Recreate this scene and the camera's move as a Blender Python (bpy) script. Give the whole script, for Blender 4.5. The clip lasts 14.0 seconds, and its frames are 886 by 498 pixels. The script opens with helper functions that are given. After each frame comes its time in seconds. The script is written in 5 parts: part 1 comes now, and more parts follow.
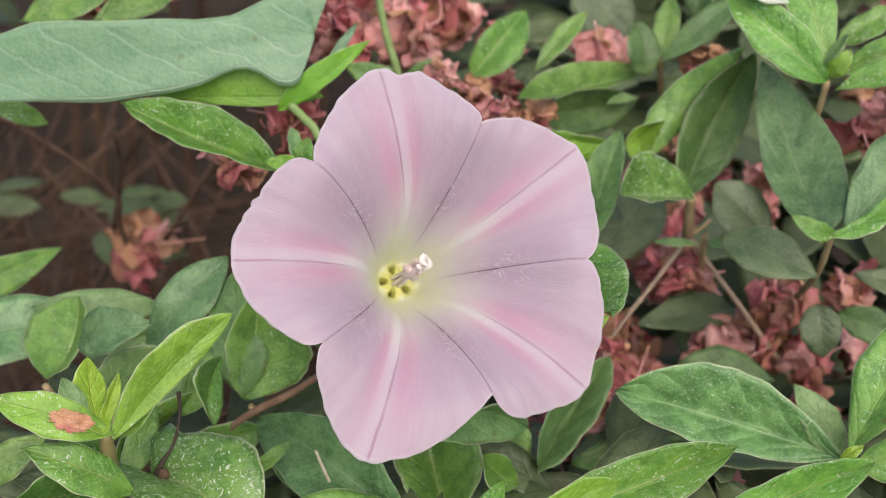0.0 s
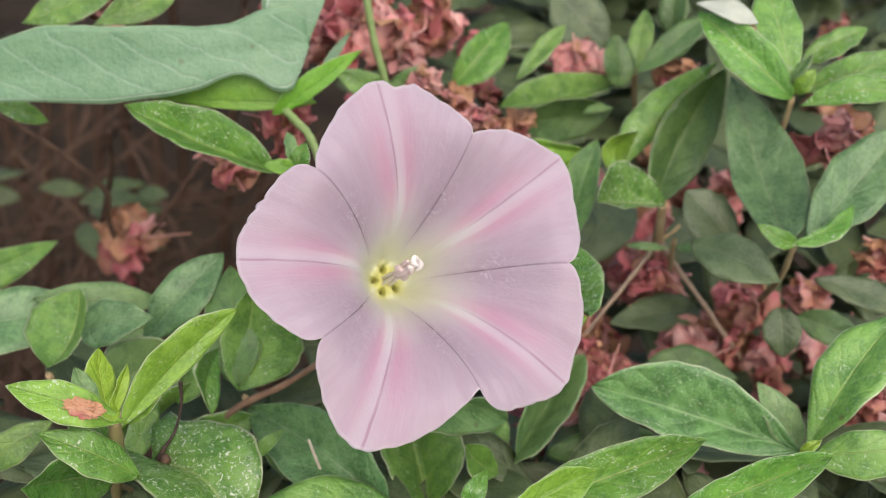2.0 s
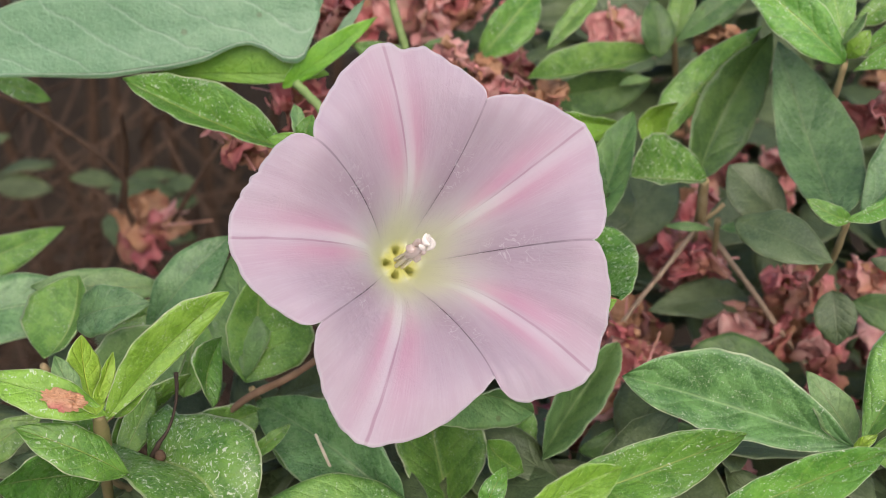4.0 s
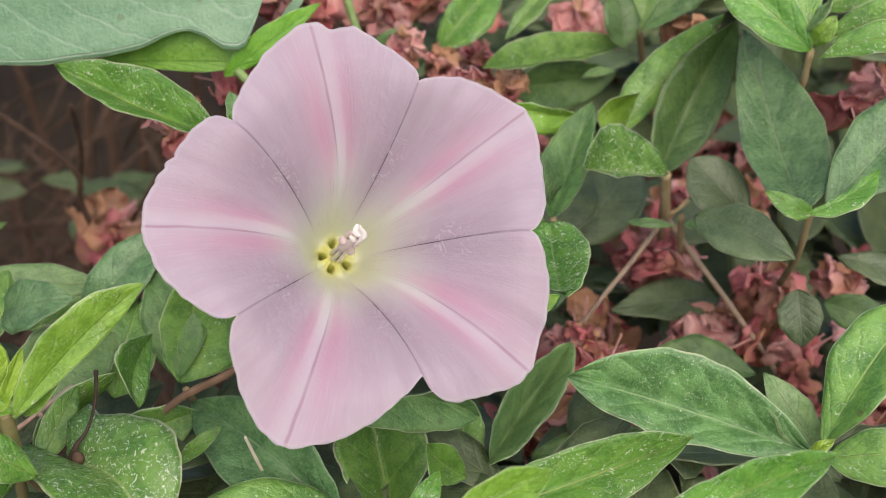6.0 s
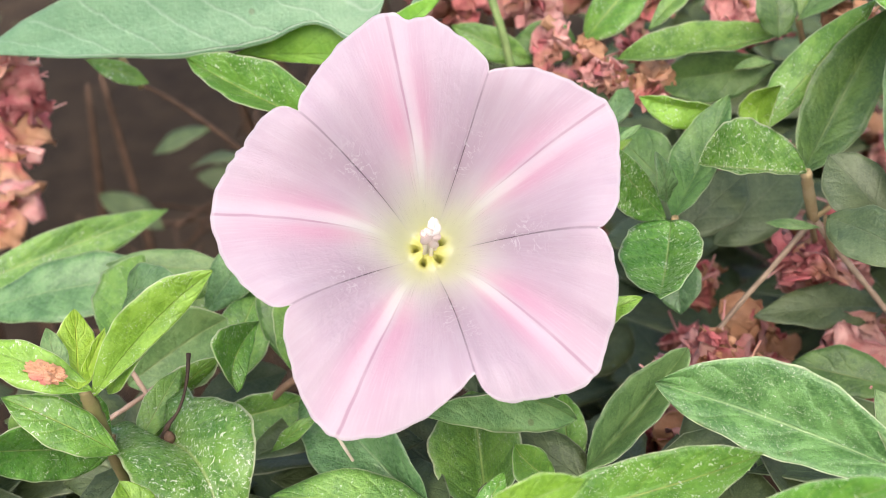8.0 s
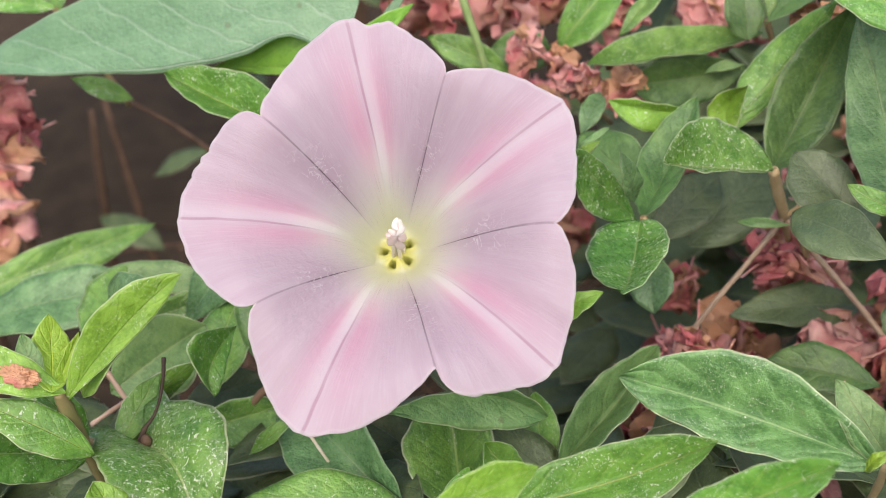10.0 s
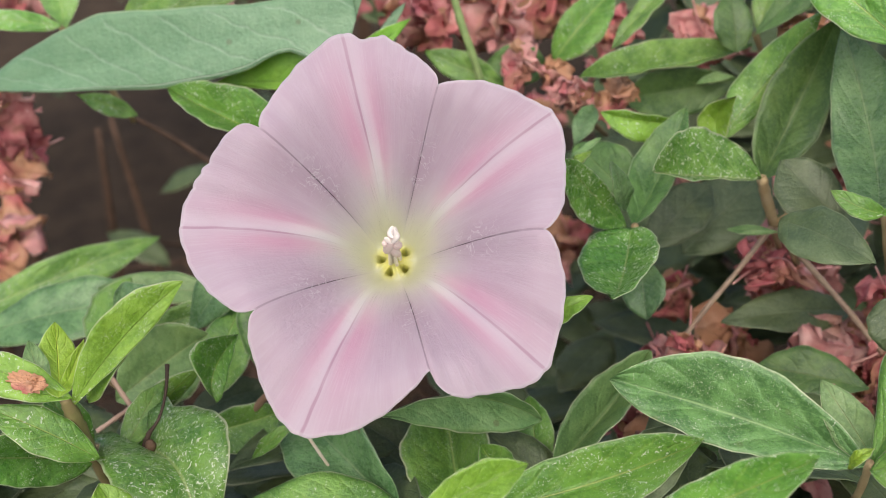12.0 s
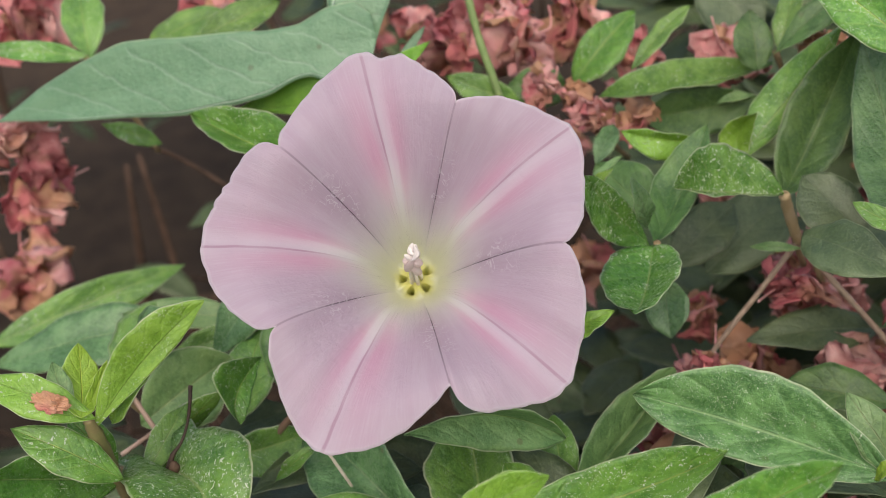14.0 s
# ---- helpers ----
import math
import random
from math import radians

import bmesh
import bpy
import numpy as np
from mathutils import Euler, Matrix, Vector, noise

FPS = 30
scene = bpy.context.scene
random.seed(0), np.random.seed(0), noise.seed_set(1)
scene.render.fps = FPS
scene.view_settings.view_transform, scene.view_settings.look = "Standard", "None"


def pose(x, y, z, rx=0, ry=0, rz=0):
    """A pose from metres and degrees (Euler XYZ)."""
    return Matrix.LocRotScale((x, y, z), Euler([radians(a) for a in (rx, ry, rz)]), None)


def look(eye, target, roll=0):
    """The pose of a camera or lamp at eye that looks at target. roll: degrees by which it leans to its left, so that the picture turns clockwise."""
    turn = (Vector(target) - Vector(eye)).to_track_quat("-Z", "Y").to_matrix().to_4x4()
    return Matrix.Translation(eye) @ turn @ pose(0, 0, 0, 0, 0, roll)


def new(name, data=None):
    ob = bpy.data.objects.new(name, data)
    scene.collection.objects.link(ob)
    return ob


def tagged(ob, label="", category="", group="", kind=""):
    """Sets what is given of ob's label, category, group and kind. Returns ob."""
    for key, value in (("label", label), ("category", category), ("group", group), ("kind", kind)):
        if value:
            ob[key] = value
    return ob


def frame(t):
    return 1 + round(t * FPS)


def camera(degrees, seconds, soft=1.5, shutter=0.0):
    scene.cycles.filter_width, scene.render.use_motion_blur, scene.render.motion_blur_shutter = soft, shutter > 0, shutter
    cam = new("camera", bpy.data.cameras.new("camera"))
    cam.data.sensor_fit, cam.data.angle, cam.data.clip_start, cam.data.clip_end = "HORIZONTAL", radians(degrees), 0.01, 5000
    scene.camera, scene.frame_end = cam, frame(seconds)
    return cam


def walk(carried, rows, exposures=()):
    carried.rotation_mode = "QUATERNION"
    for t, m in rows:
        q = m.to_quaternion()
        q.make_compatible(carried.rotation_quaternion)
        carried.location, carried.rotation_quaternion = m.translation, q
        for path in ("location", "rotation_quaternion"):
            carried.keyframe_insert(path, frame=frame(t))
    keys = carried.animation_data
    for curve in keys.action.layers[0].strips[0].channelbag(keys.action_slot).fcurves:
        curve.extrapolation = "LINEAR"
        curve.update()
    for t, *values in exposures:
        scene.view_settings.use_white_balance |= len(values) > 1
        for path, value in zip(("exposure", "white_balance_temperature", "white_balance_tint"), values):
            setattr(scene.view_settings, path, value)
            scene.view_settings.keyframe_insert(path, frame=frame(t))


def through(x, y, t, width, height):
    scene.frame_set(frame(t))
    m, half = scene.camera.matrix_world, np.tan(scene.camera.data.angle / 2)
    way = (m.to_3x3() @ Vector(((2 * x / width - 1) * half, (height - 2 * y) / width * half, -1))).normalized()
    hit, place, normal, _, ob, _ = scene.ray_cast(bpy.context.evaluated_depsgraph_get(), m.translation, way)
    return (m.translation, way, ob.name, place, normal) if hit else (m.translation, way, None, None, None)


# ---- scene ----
cam = camera(37.0, 14.0, soft=0.6)
PATH = [
    (0, pose(0.00010, -0.15270, 0.55780, 55.000, -0.000, 0.000)),
    (0.5, pose(-0.00422, -0.15159, 0.55707, 54.607, -0.261, 0.016)),
    (1, pose(-0.00426, -0.15655, 0.56091, 54.258, -1.027, -0.197)),
    (1.5, pose(-0.00365, -0.16014, 0.56609, 54.416, -1.954, -0.994)),
    (2, pose(-0.00528, -0.16221, 0.56640, 54.675, -1.850, -0.979)),
    (2.5, pose(-0.00448, -0.16180, 0.56483, 54.739, -1.401, -0.922)),
    (3, pose(-0.00315, -0.15483, 0.55635, 54.580, -0.690, -0.526)),
    (3.2, pose(-0.00019, -0.15324, 0.55536, 54.511, -0.319, -0.035)),
    (5.3, pose(0.00465, -0.14504, 0.54817, 54.954, 0.157, 1.380)),
    (5.5, pose(0.00618, -0.14418, 0.54674, 55.016, 0.116, 1.399)),
    (6, pose(0.01405, -0.14281, 0.54524, 55.205, 0.291, 1.685)),
    (6.5, pose(0.01657, -0.13957, 0.54675, 55.238, 1.717, 4.308)),
    (7, pose(0.02626, -0.13200, 0.54351, 55.409, 3.757, 10.368)),
    (7.5, pose(0.03958, -0.12737, 0.53355, 55.338, 5.242, 12.716)),
    (8, pose(0.04441, -0.13551, 0.54075, 55.766, 6.416, 13.367)),
    (8.5, pose(0.04915, -0.13841, 0.54179, 56.222, 7.055, 13.275)),
    (8.7, pose(0.05131, -0.13785, 0.53979, 56.294, 7.310, 13.203)),
    (11, pose(0.05543, -0.14080, 0.53836, 57.484, 7.896, 13.692)),
    (11.5, pose(0.05813, -0.14249, 0.53821, 57.652, 7.946, 13.721)),
    (12, pose(0.05682, -0.14327, 0.53980, 57.762, 8.420, 13.695)),
    (12.5, pose(0.05803, -0.14302, 0.53733, 57.807, 8.371, 13.710)),
    (13, pose(0.06109, -0.14412, 0.53614, 58.118, 9.082, 13.889)),
    (13.5, pose(0.06052, -0.14668, 0.53765, 59.411, 9.883, 14.408)),
    (14, pose(0.05830, -0.14481, 0.53669, 59.644, 9.725, 14.478)),
]
EXPOSURES = [(0, 0.50), (3, 0.49), (5.5, 0.42), (6.0, 0.45), (6.5, 0.78), (7.2, 1.02), (8.7, 1.03), (10.8, 0.56), (11.2, 0.52), (11.6, 0.42), (12.4, 0.65), (13.0, 0.74), (13.5, 0.62), (14, 0.28)]
walk(cam, PATH, EXPOSURES)
cam.data.dof.use_dof = True
cam.data.dof.focus_distance = 0.187
cam.data.dof.aperture_fstop = 32.0

# ---- light ----
world = bpy.data.worlds.new("world")
scene.world = world
world.use_nodes = True
sky = world.node_tree.nodes.new("ShaderNodeTexSky")
sky.sky_type = "NISHITA"
sky.sun_disc = False
sky.sun_elevation = radians(52)
sky.sun_rotation = radians(180)
sky.air_density, sky.dust_density, sky.ozone_density = 1.0, 4.0, 1.0
world.node_tree.nodes["Background"].inputs["Strength"].default_value = 0.115
world.node_tree.links.new(sky.outputs["Color"], world.node_tree.nodes["Background"].inputs["Color"])
sun_data = bpy.data.lights.new("sun", "SUN")
sun_data.energy, sun_data.angle, sun_data.color = 1.73, radians(70), (1.0, 0.93, 0.80)
sun = new("sun", sun_data)
sun.matrix_world = look((0.85, -1.30, 2.15), (0, 0, 0.4))


# ---- materials ----
class Nodes:
    """A node material under construction, with short ways to add its nodes."""

    def __init__(self, name):
        self.mat = bpy.data.materials.new(name)
        self.mat.use_nodes = True
        self.tree = self.mat.node_tree
        self.bsdf = self.tree.nodes["Principled BSDF"]
        self.out = self.tree.nodes["Material Output"]

    def put(self, socket, value):
        if isinstance(value, bpy.types.NodeSocket):
            self.tree.links.new(value, socket)
        elif isinstance(value, tuple) and len(value) == 3 and socket.type == "RGBA":
            socket.default_value = (*value, 1)
        else:
            socket.default_value = value

    def math(self, op, a, b=0.0, c=0.0):
        n = self.tree.nodes.new("ShaderNodeMath")
        n.operation = op
        for i, v in enumerate((a, b, c)):
            self.put(n.inputs[i], v)
        return n.outputs[0]

    def ramp(self, v, lo, hi, a=0.0, b=1.0):
        n = self.tree.nodes.new("ShaderNodeMapRange")
        n.interpolation_type = "SMOOTHSTEP"
        for i, x in enumerate((v, lo, hi, a, b)):
            self.put(n.inputs[i], x)
        return n.outputs[0]

    def mix(self, f, a, b):
        n = self.tree.nodes.new("ShaderNodeMix")
        n.data_type = "RGBA"
        self.put(n.inputs[0], f)
        self.put(n.inputs[6], a)
        self.put(n.inputs[7], b)
        return n.outputs[2]

    def place(self, kind="Object"):
        return self.tree.nodes.new("ShaderNodeTexCoord").outputs[kind]

    def split(self, v):
        n = self.tree.nodes.new("ShaderNodeSeparateXYZ")
        self.put(n.inputs[0], v)
        return n.outputs

    def join(self, x, y, z=0.0):
        n = self.tree.nodes.new("ShaderNodeCombineXYZ")
        for i, v in enumerate((x, y, z)):
            self.put(n.inputs[i], v)
        return n.outputs[0]

    def noise(self, v, scale, detail=3.0, rough=0.55, distort=0.0):
        n = self.tree.nodes.new("ShaderNodeTexNoise")
        self.put(n.inputs["Vector"], v)
        n.inputs["Scale"].default_value = scale
        n.inputs["Detail"].default_value = detail
        n.inputs["Roughness"].default_value = rough
        n.inputs["Distortion"].default_value = distort
        return n.outputs[0]

    def cells(self, v, scale, feature="F1"):
        n = self.tree.nodes.new("ShaderNodeTexVoronoi")
        n.feature = feature
        self.put(n.inputs["Vector"], v)
        n.inputs["Scale"].default_value = scale
        return n.outputs["Distance"]

    def chance(self):
        return self.tree.nodes.new("ShaderNodeObjectInfo").outputs["Random"]

    def island(self):
        return self.tree.nodes.new("ShaderNodeNewGeometry").outputs["Random Per Island"]

    def tint(self, color, hue=0.5, sat=1.0, val=1.0):
        n = self.tree.nodes.new("ShaderNodeHueSaturation")
        self.put(n.inputs["Color"], color)
        for key, v in (("Hue", hue), ("Saturation", sat), ("Value", val)):
            self.put(n.inputs[key], v)
        return n.outputs[0]

    def bump(self, height, strength, distance):
        n = self.tree.nodes.new("ShaderNodeBump")
        self.put(n.inputs["Height"], height)
        n.inputs["Strength"].default_value = strength
        n.inputs["Distance"].default_value = distance
        self.tree.links.new(n.outputs[0], self.bsdf.inputs["Normal"])

    def finish(self, color, rough, glow_through=0.0, through=None, spec=0.5):
        self.put(self.bsdf.inputs["Base Color"], color)
        self.put(self.bsdf.inputs["Roughness"], rough)
        self.put(self.bsdf.inputs["Specular IOR Level"], spec)
        if glow_through > 0:
            t = self.tree.nodes.new("ShaderNodeBsdfTranslucent")
            self.put(t.inputs["Color"], through if through is not None else color)
            m = self.tree.nodes.new("ShaderNodeMixShader")
            m.inputs[0].default_value = glow_through
            self.tree.links.new(self.bsdf.outputs[0], m.inputs[1])
            self.tree.links.new(t.outputs[0], m.inputs[2])
            self.tree.links.new(m.outputs[0], self.out.inputs["Surface"])
        return self.mat


def leaf_material(name, deep, light, vein, rough=0.42, fleck=0.3, veins=0.5, single=True, under=False, relief=0.07, hem=1.0, halved=False):
    k = Nodes(name)
    uv, at = k.split(k.place("UV")), k.place("Object")
    chance = k.chance() if single else k.island()
    across = k.math("MULTIPLY", k.math("ABSOLUTE", k.math("SUBTRACT", uv[0], 0.5)), 2.0)
    wander = k.noise(at, 160.0, 2.0)
    rib = k.ramp(across, 0.012, 0.05, 1.0, 0.0)
    slant = k.math("ADD", k.math("MULTIPLY", uv[1], 6.0), k.math("MULTIPLY", across, -1.7))
    slant = k.math("ADD", slant, k.math("MULTIPLY", wander, 0.9))
    if halved:
        # folded along its midrib: the laterals run on across the whole visible half
        rib = k.ramp(k.math("ABSOLUTE", k.math("SUBTRACT", uv[0], 0.94)), 0.004, 0.014, 1.0, 0.0)
        slant = k.math("ADD", k.math("MULTIPLY", uv[1], 8.0), k.math("MULTIPLY", uv[0], 1.9))
        slant = k.math("ADD", slant, k.math("MULTIPLY", wander, 0.5))
    lines = k.ramp(k.math("PINGPONG", slant, 0.5), 0.0, 0.07 if halved else 0.16, 1.0, 0.0)
    lines = k.math("MULTIPLY", lines, k.ramp(across, 0.75, 0.95, 1.0, 0.0))
    net = k.ramp(k.cells(at, 620.0, "DISTANCE_TO_EDGE"), 0.0, 0.12, 1.0, 0.0)
    blotch = k.noise(at, 210.0, 4.0, 0.6)
    grain = k.noise(at, 1900.0, 3.0, 0.6)
    color = k.mix(k.ramp(blotch, 0.40, 0.60), deep, light)
    quilt = k.ramp(k.cells(at, 300.0), 0.15, 0.75)
    color = k.mix(k.math("MULTIPLY", quilt, 0.3), color, deep)
    color = k.mix(k.ramp(grain, 0.46, 0.66, 0.0, 0.55), color, light)
    color = k.mix(k.ramp(grain, 0.30, 0.46, 0.45, 0.0), color, deep)
    color = k.mix(k.math("MULTIPLY", k.math("MAXIMUM", k.math("MULTIPLY", rib, 0.9), k.math("MULTIPLY", lines, 0.18)), veins), color, vein)
    color = k.mix(k.math("MULTIPLY", net, 0.04), color, vein)
    color = k.mix(k.math("MULTIPLY", k.ramp(across, 0.950, 0.985), k.ramp(k.noise(at, 240.0, 2.0), 0.35, 0.6, 0.15 if not single else 0.35 * hem, 0.35 if not single else 0.75 * hem)), color, (0.66, 0.70, 0.48))
    if not under:
        yellow = k.ramp(k.noise(at, 90.0, 2.0), 0.62, 0.8)
        color = k.mix(k.math("MULTIPLY", yellow, 0.12), color, (0.30, 0.33, 0.06))
        patch = k.ramp(k.noise(at, 150.0, 2.0), 0.50 - 0.12 * fleck, 0.66 - 0.08 * fleck)
        torn = k.tree.nodes.new("ShaderNodeVectorMath")
        torn.operation = "MULTIPLY_ADD"
        k.put(torn.inputs[0], k.join(k.noise(at, 700.0), k.noise(at, 900.0), k.noise(at, 800.0)))
        torn.inputs[1].default_value = (0.0036, 0.0036, 0.0036)
        k.put(torn.inputs[2], at)
        dots = k.math("MULTIPLY", k.ramp(k.cells(torn.outputs[0], 1050.0), 0.07 + 0.09 * fleck, 0.15 + 0.12 * fleck, 1.0, 0.0), patch)
        fine = k.math("MULTIPLY", k.ramp(k.cells(torn.outputs[0], 2300.0), 0.16, 0.30, 1.0, 0.0), k.ramp(k.noise(at, 260.0, 2.0), 0.48, 0.62))
        dots = k.math("MAXIMUM", dots, k.math("MULTIPLY", fine, 0.75))
        smear = k.ramp(k.noise(k.join(k.math("MULTIPLY", uv[0], 60.0), k.math("MULTIPLY", uv[1], 160.0), chance), 1.0, 2.0), 0.68, 0.74)
        # white dust flecks, with dots and dashes that also paint in glints
        dust_glints = k.math("MULTIPLY", k.math("MAXIMUM", dots, k.math("MULTIPLY", smear, 0.7)), k.math("MULTIPLY", fleck, 1.5))
        color = k.mix(dust_glints, color, (0.60, 0.66, 0.50))
        brown = k.math("MULTIPLY", k.ramp(k.cells(at, 130.0), 0.05, 0.09, 1.0, 0.0), k.ramp(chance, 0.5, 0.9))
        color = k.mix(k.math("MULTIPLY", brown, 0.5), color, (0.12, 0.06, 0.03))
    color = k.tint(color, k.math("ADD", k.math("MULTIPLY", chance, 0.016), 0.494), 1.0, k.math("ADD", k.math("MULTIPLY", chance, 0.3), 0.85))
    height = k.math("SUBTRACT", k.math("MULTIPLY", blotch, 0.35), k.math("MULTIPLY", k.math("MAXIMUM", rib, k.math("MULTIPLY", lines, 0.35)), 0.2))
    pillow = k.math("MULTIPLY", k.ramp(k.math("PINGPONG", slant, 0.5), 0.0, 0.4), k.ramp(across, 0.04, 0.3))
    height = k.math("ADD", height, k.math("MULTIPLY", pillow, 0.6 * relief))
    height = k.math("ADD", height, k.math("ADD", k.math("MULTIPLY", grain, 0.14), k.math("MULTIPLY", net, -0.025)))
    pucker = k.noise(at, 1000.0, 3.0, 0.65, 0.4)
    height = k.math("ADD", height, k.math("MULTIPLY", pucker, 0.33))
    k.bump(height, 0.95, 0.0009)
    k.bsdf.inputs["Coat Weight"].default_value = 0.3
    k.bsdf.inputs["Coat Roughness"].default_value = 0.32
    return k.finish(color, k.ramp(pucker, 0.3, 0.7, rough - 0.12, rough + 0.06), 0.22, k.tint(color, 0.485, 1.15, 1.3), 0.5)


LEAF = {
    "mature": leaf_material("leaf mature", (0.107, 0.238, 0.045), (0.229, 0.411, 0.083), (0.442, 0.550, 0.166), 0.44, 0.6),
    "vein": leaf_material("leaf veined", (0.088, 0.200, 0.060), (0.190, 0.365, 0.122), (0.383, 0.568, 0.231), 0.38, 0.6, 0.5, relief=0.28),
    "blue": leaf_material("leaf blue-green", (0.088, 0.185, 0.068), (0.185, 0.322, 0.132), (0.32, 0.42, 0.22), 0.33, 0.22, 0.45, hem=0.45),
    # dark and dull copies put some of the hedge's shade into the colour
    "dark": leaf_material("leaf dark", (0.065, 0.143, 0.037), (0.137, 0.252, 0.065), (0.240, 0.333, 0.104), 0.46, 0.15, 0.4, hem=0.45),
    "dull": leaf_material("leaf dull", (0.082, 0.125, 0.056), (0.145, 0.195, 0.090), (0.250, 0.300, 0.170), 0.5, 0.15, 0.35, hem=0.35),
    "bright": leaf_material("leaf bright", (0.090, 0.232, 0.030), (0.180, 0.380, 0.058), (0.447, 0.511, 0.112), 0.42, 0.85),
    "fleck": leaf_material("leaf flecked", (0.070, 0.206, 0.030), (0.150, 0.352, 0.060), (0.400, 0.467, 0.185), 0.34, 0.75, 0.5, relief=0.16),
    "speckle": leaf_material("leaf speckled", (0.079, 0.206, 0.032), (0.177, 0.352, 0.064), (0.400, 0.467, 0.185), 0.34, 1.25, 0.5, relief=0.16),
    "lime": leaf_material("leaf lime", (0.165, 0.335, 0.028), (0.280, 0.500, 0.065), (0.50, 0.60, 0.14), 0.45, 0.75, 0.15, relief=0.0),
    "yellow": leaf_material("leaf yellow-green", (0.235, 0.385, 0.028), (0.370, 0.560, 0.065), (0.706, 0.706, 0.121), 0.48, 0.15, 0.4),
    "pale": leaf_material("leaf pale", (0.135, 0.262, 0.085), (0.250, 0.415, 0.150), (0.494, 0.559, 0.230), 0.5, 0.2, 0.3),
}
LEAF_UNDER = leaf_material("leaf underside", (0.130, 0.227, 0.062), (0.217, 0.344, 0.107), (0.301, 0.396, 0.159), 0.55, 0.0, 0.6, under=True)
FAR_LEAF = leaf_material("hedge leaf", (0.078, 0.112, 0.042), (0.130, 0.175, 0.068), (0.18, 0.22, 0.10), 0.5, 0.1, 0.4, single=False)
VINE_LEAF = leaf_material("bindweed leaf", (0.150, 0.288, 0.155), (0.192, 0.336, 0.188), (0.42, 0.53, 0.41), 0.42, 0.12, 1.5, halved=True, hem=0.4)
VINE_UNDER = leaf_material("bindweed underside", (0.150, 0.34, 0.022), (0.210, 0.42, 0.036), (0.22, 0.37, 0.06), 0.5, 0.0, 0.3, under=True)


def petal_material():
    k = Nodes("corolla")
    uv, at = k.split(k.place("UV")), k.place("Object")
    mid = k.math("MULTIPLY", k.math("ABSOLUTE", k.math("SUBTRACT", uv[0], 0.5)), 2.0)
    s = uv[1]
    wander = k.math("MULTIPLY", k.math("SUBTRACT", k.noise(at, 150.0, 2.0), 0.5), 0.10)
    lane = k.math("ADD", mid, wander)
    streak = k.noise(k.join(k.math("MULTIPLY", uv[0], 130.0), k.math("MULTIPLY", s, 5.0), 0.0), 1.0, 4.0, 0.65)
    broad = k.noise(k.join(k.math("MULTIPLY", uv[0], 11.0), k.math("MULTIPLY", s, 2.5), 3.0), 1.0, 3.0)
    color = k.mix(k.ramp(broad, 0.35, 0.7), (0.540, 0.418, 0.508), (0.570, 0.464, 0.545))
    # rose flush on either side of each pale star band
    flush = k.math("MULTIPLY", k.ramp(lane, 0.0, 0.14), k.ramp(lane, 0.14, 0.5, 1.0, 0.0))
    flush = k.math("MULTIPLY", flush, k.math("MULTIPLY", k.ramp(s, 0.16, 0.36), k.ramp(s, 0.42, 1.0, 1.0, 0.12)))
    flush = k.math("MULTIPLY", flush, k.ramp(streak, 0.15, 0.65, 0.55, 1.0))
    color = k.mix(k.math("MULTIPLY", flush, 0.74), color, (0.600, 0.292, 0.425))
    beside = k.math("ADD", k.math("ABSOLUTE", k.math("ADD", k.math("SUBTRACT", uv[0], 0.465), k.math("MULTIPLY", wander, 0.25))), k.math("MULTIPLY", streak, 0.02))
    band = k.math("MULTIPLY", k.ramp(k.math("MULTIPLY", beside, k.ramp(s, 0.25, 0.9, 0.6, 1.15)), 0.025, 0.06, 1.0, 0.0), k.math("MULTIPLY", k.ramp(s, 0.2, 0.95, 0.75, 0.15), k.ramp(k.math("ADD", uv[0], k.math("MULTIPLY", wander, 0.12)), 0.502, 0.509, 1.0, 0.0)))
    color = k.mix(band, color, (0.660, 0.590, 0.655))
    # midline vein, with the shaded edge of each lobe's ridge painted in
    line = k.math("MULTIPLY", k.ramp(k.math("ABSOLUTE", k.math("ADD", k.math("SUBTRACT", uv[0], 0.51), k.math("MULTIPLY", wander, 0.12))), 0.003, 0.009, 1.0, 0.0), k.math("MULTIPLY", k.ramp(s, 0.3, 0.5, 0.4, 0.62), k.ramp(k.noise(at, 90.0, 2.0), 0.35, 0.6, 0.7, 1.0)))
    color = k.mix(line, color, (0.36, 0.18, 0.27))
    color = k.mix(k.math("MULTIPLY", k.ramp(streak, 0.46, 0.70), 0.26), color, (0.630, 0.560, 0.635))
    # fold lines between the lobes, the creases' shade painted in as dark colour
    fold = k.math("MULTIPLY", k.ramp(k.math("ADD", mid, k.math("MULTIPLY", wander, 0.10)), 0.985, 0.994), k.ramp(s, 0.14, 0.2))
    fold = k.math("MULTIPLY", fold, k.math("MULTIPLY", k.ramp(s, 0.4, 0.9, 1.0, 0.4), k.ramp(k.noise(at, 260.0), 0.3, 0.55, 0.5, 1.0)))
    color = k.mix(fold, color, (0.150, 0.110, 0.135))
    # pale green-yellow throat, its colour lightened and widened to offset the funnel's shade
    edge = k.math("ADD", s, k.math("MULTIPLY", k.math("SUBTRACT", streak, 0.5), 0.10))
    reach = k.math("SUBTRACT", edge, k.math("MULTIPLY", k.ramp(beside, 0.02, 0.12, 1.0, 0.0), 0.05))
    color = k.mix(k.ramp(reach, 0.13, 0.52, 1.0, 0.0), color, (0.800, 0.790, 0.745))
    color = k.mix(k.ramp(edge, 0.08, 0.33, 0.8, 0.0), color, (0.840, 0.855, 0.590))
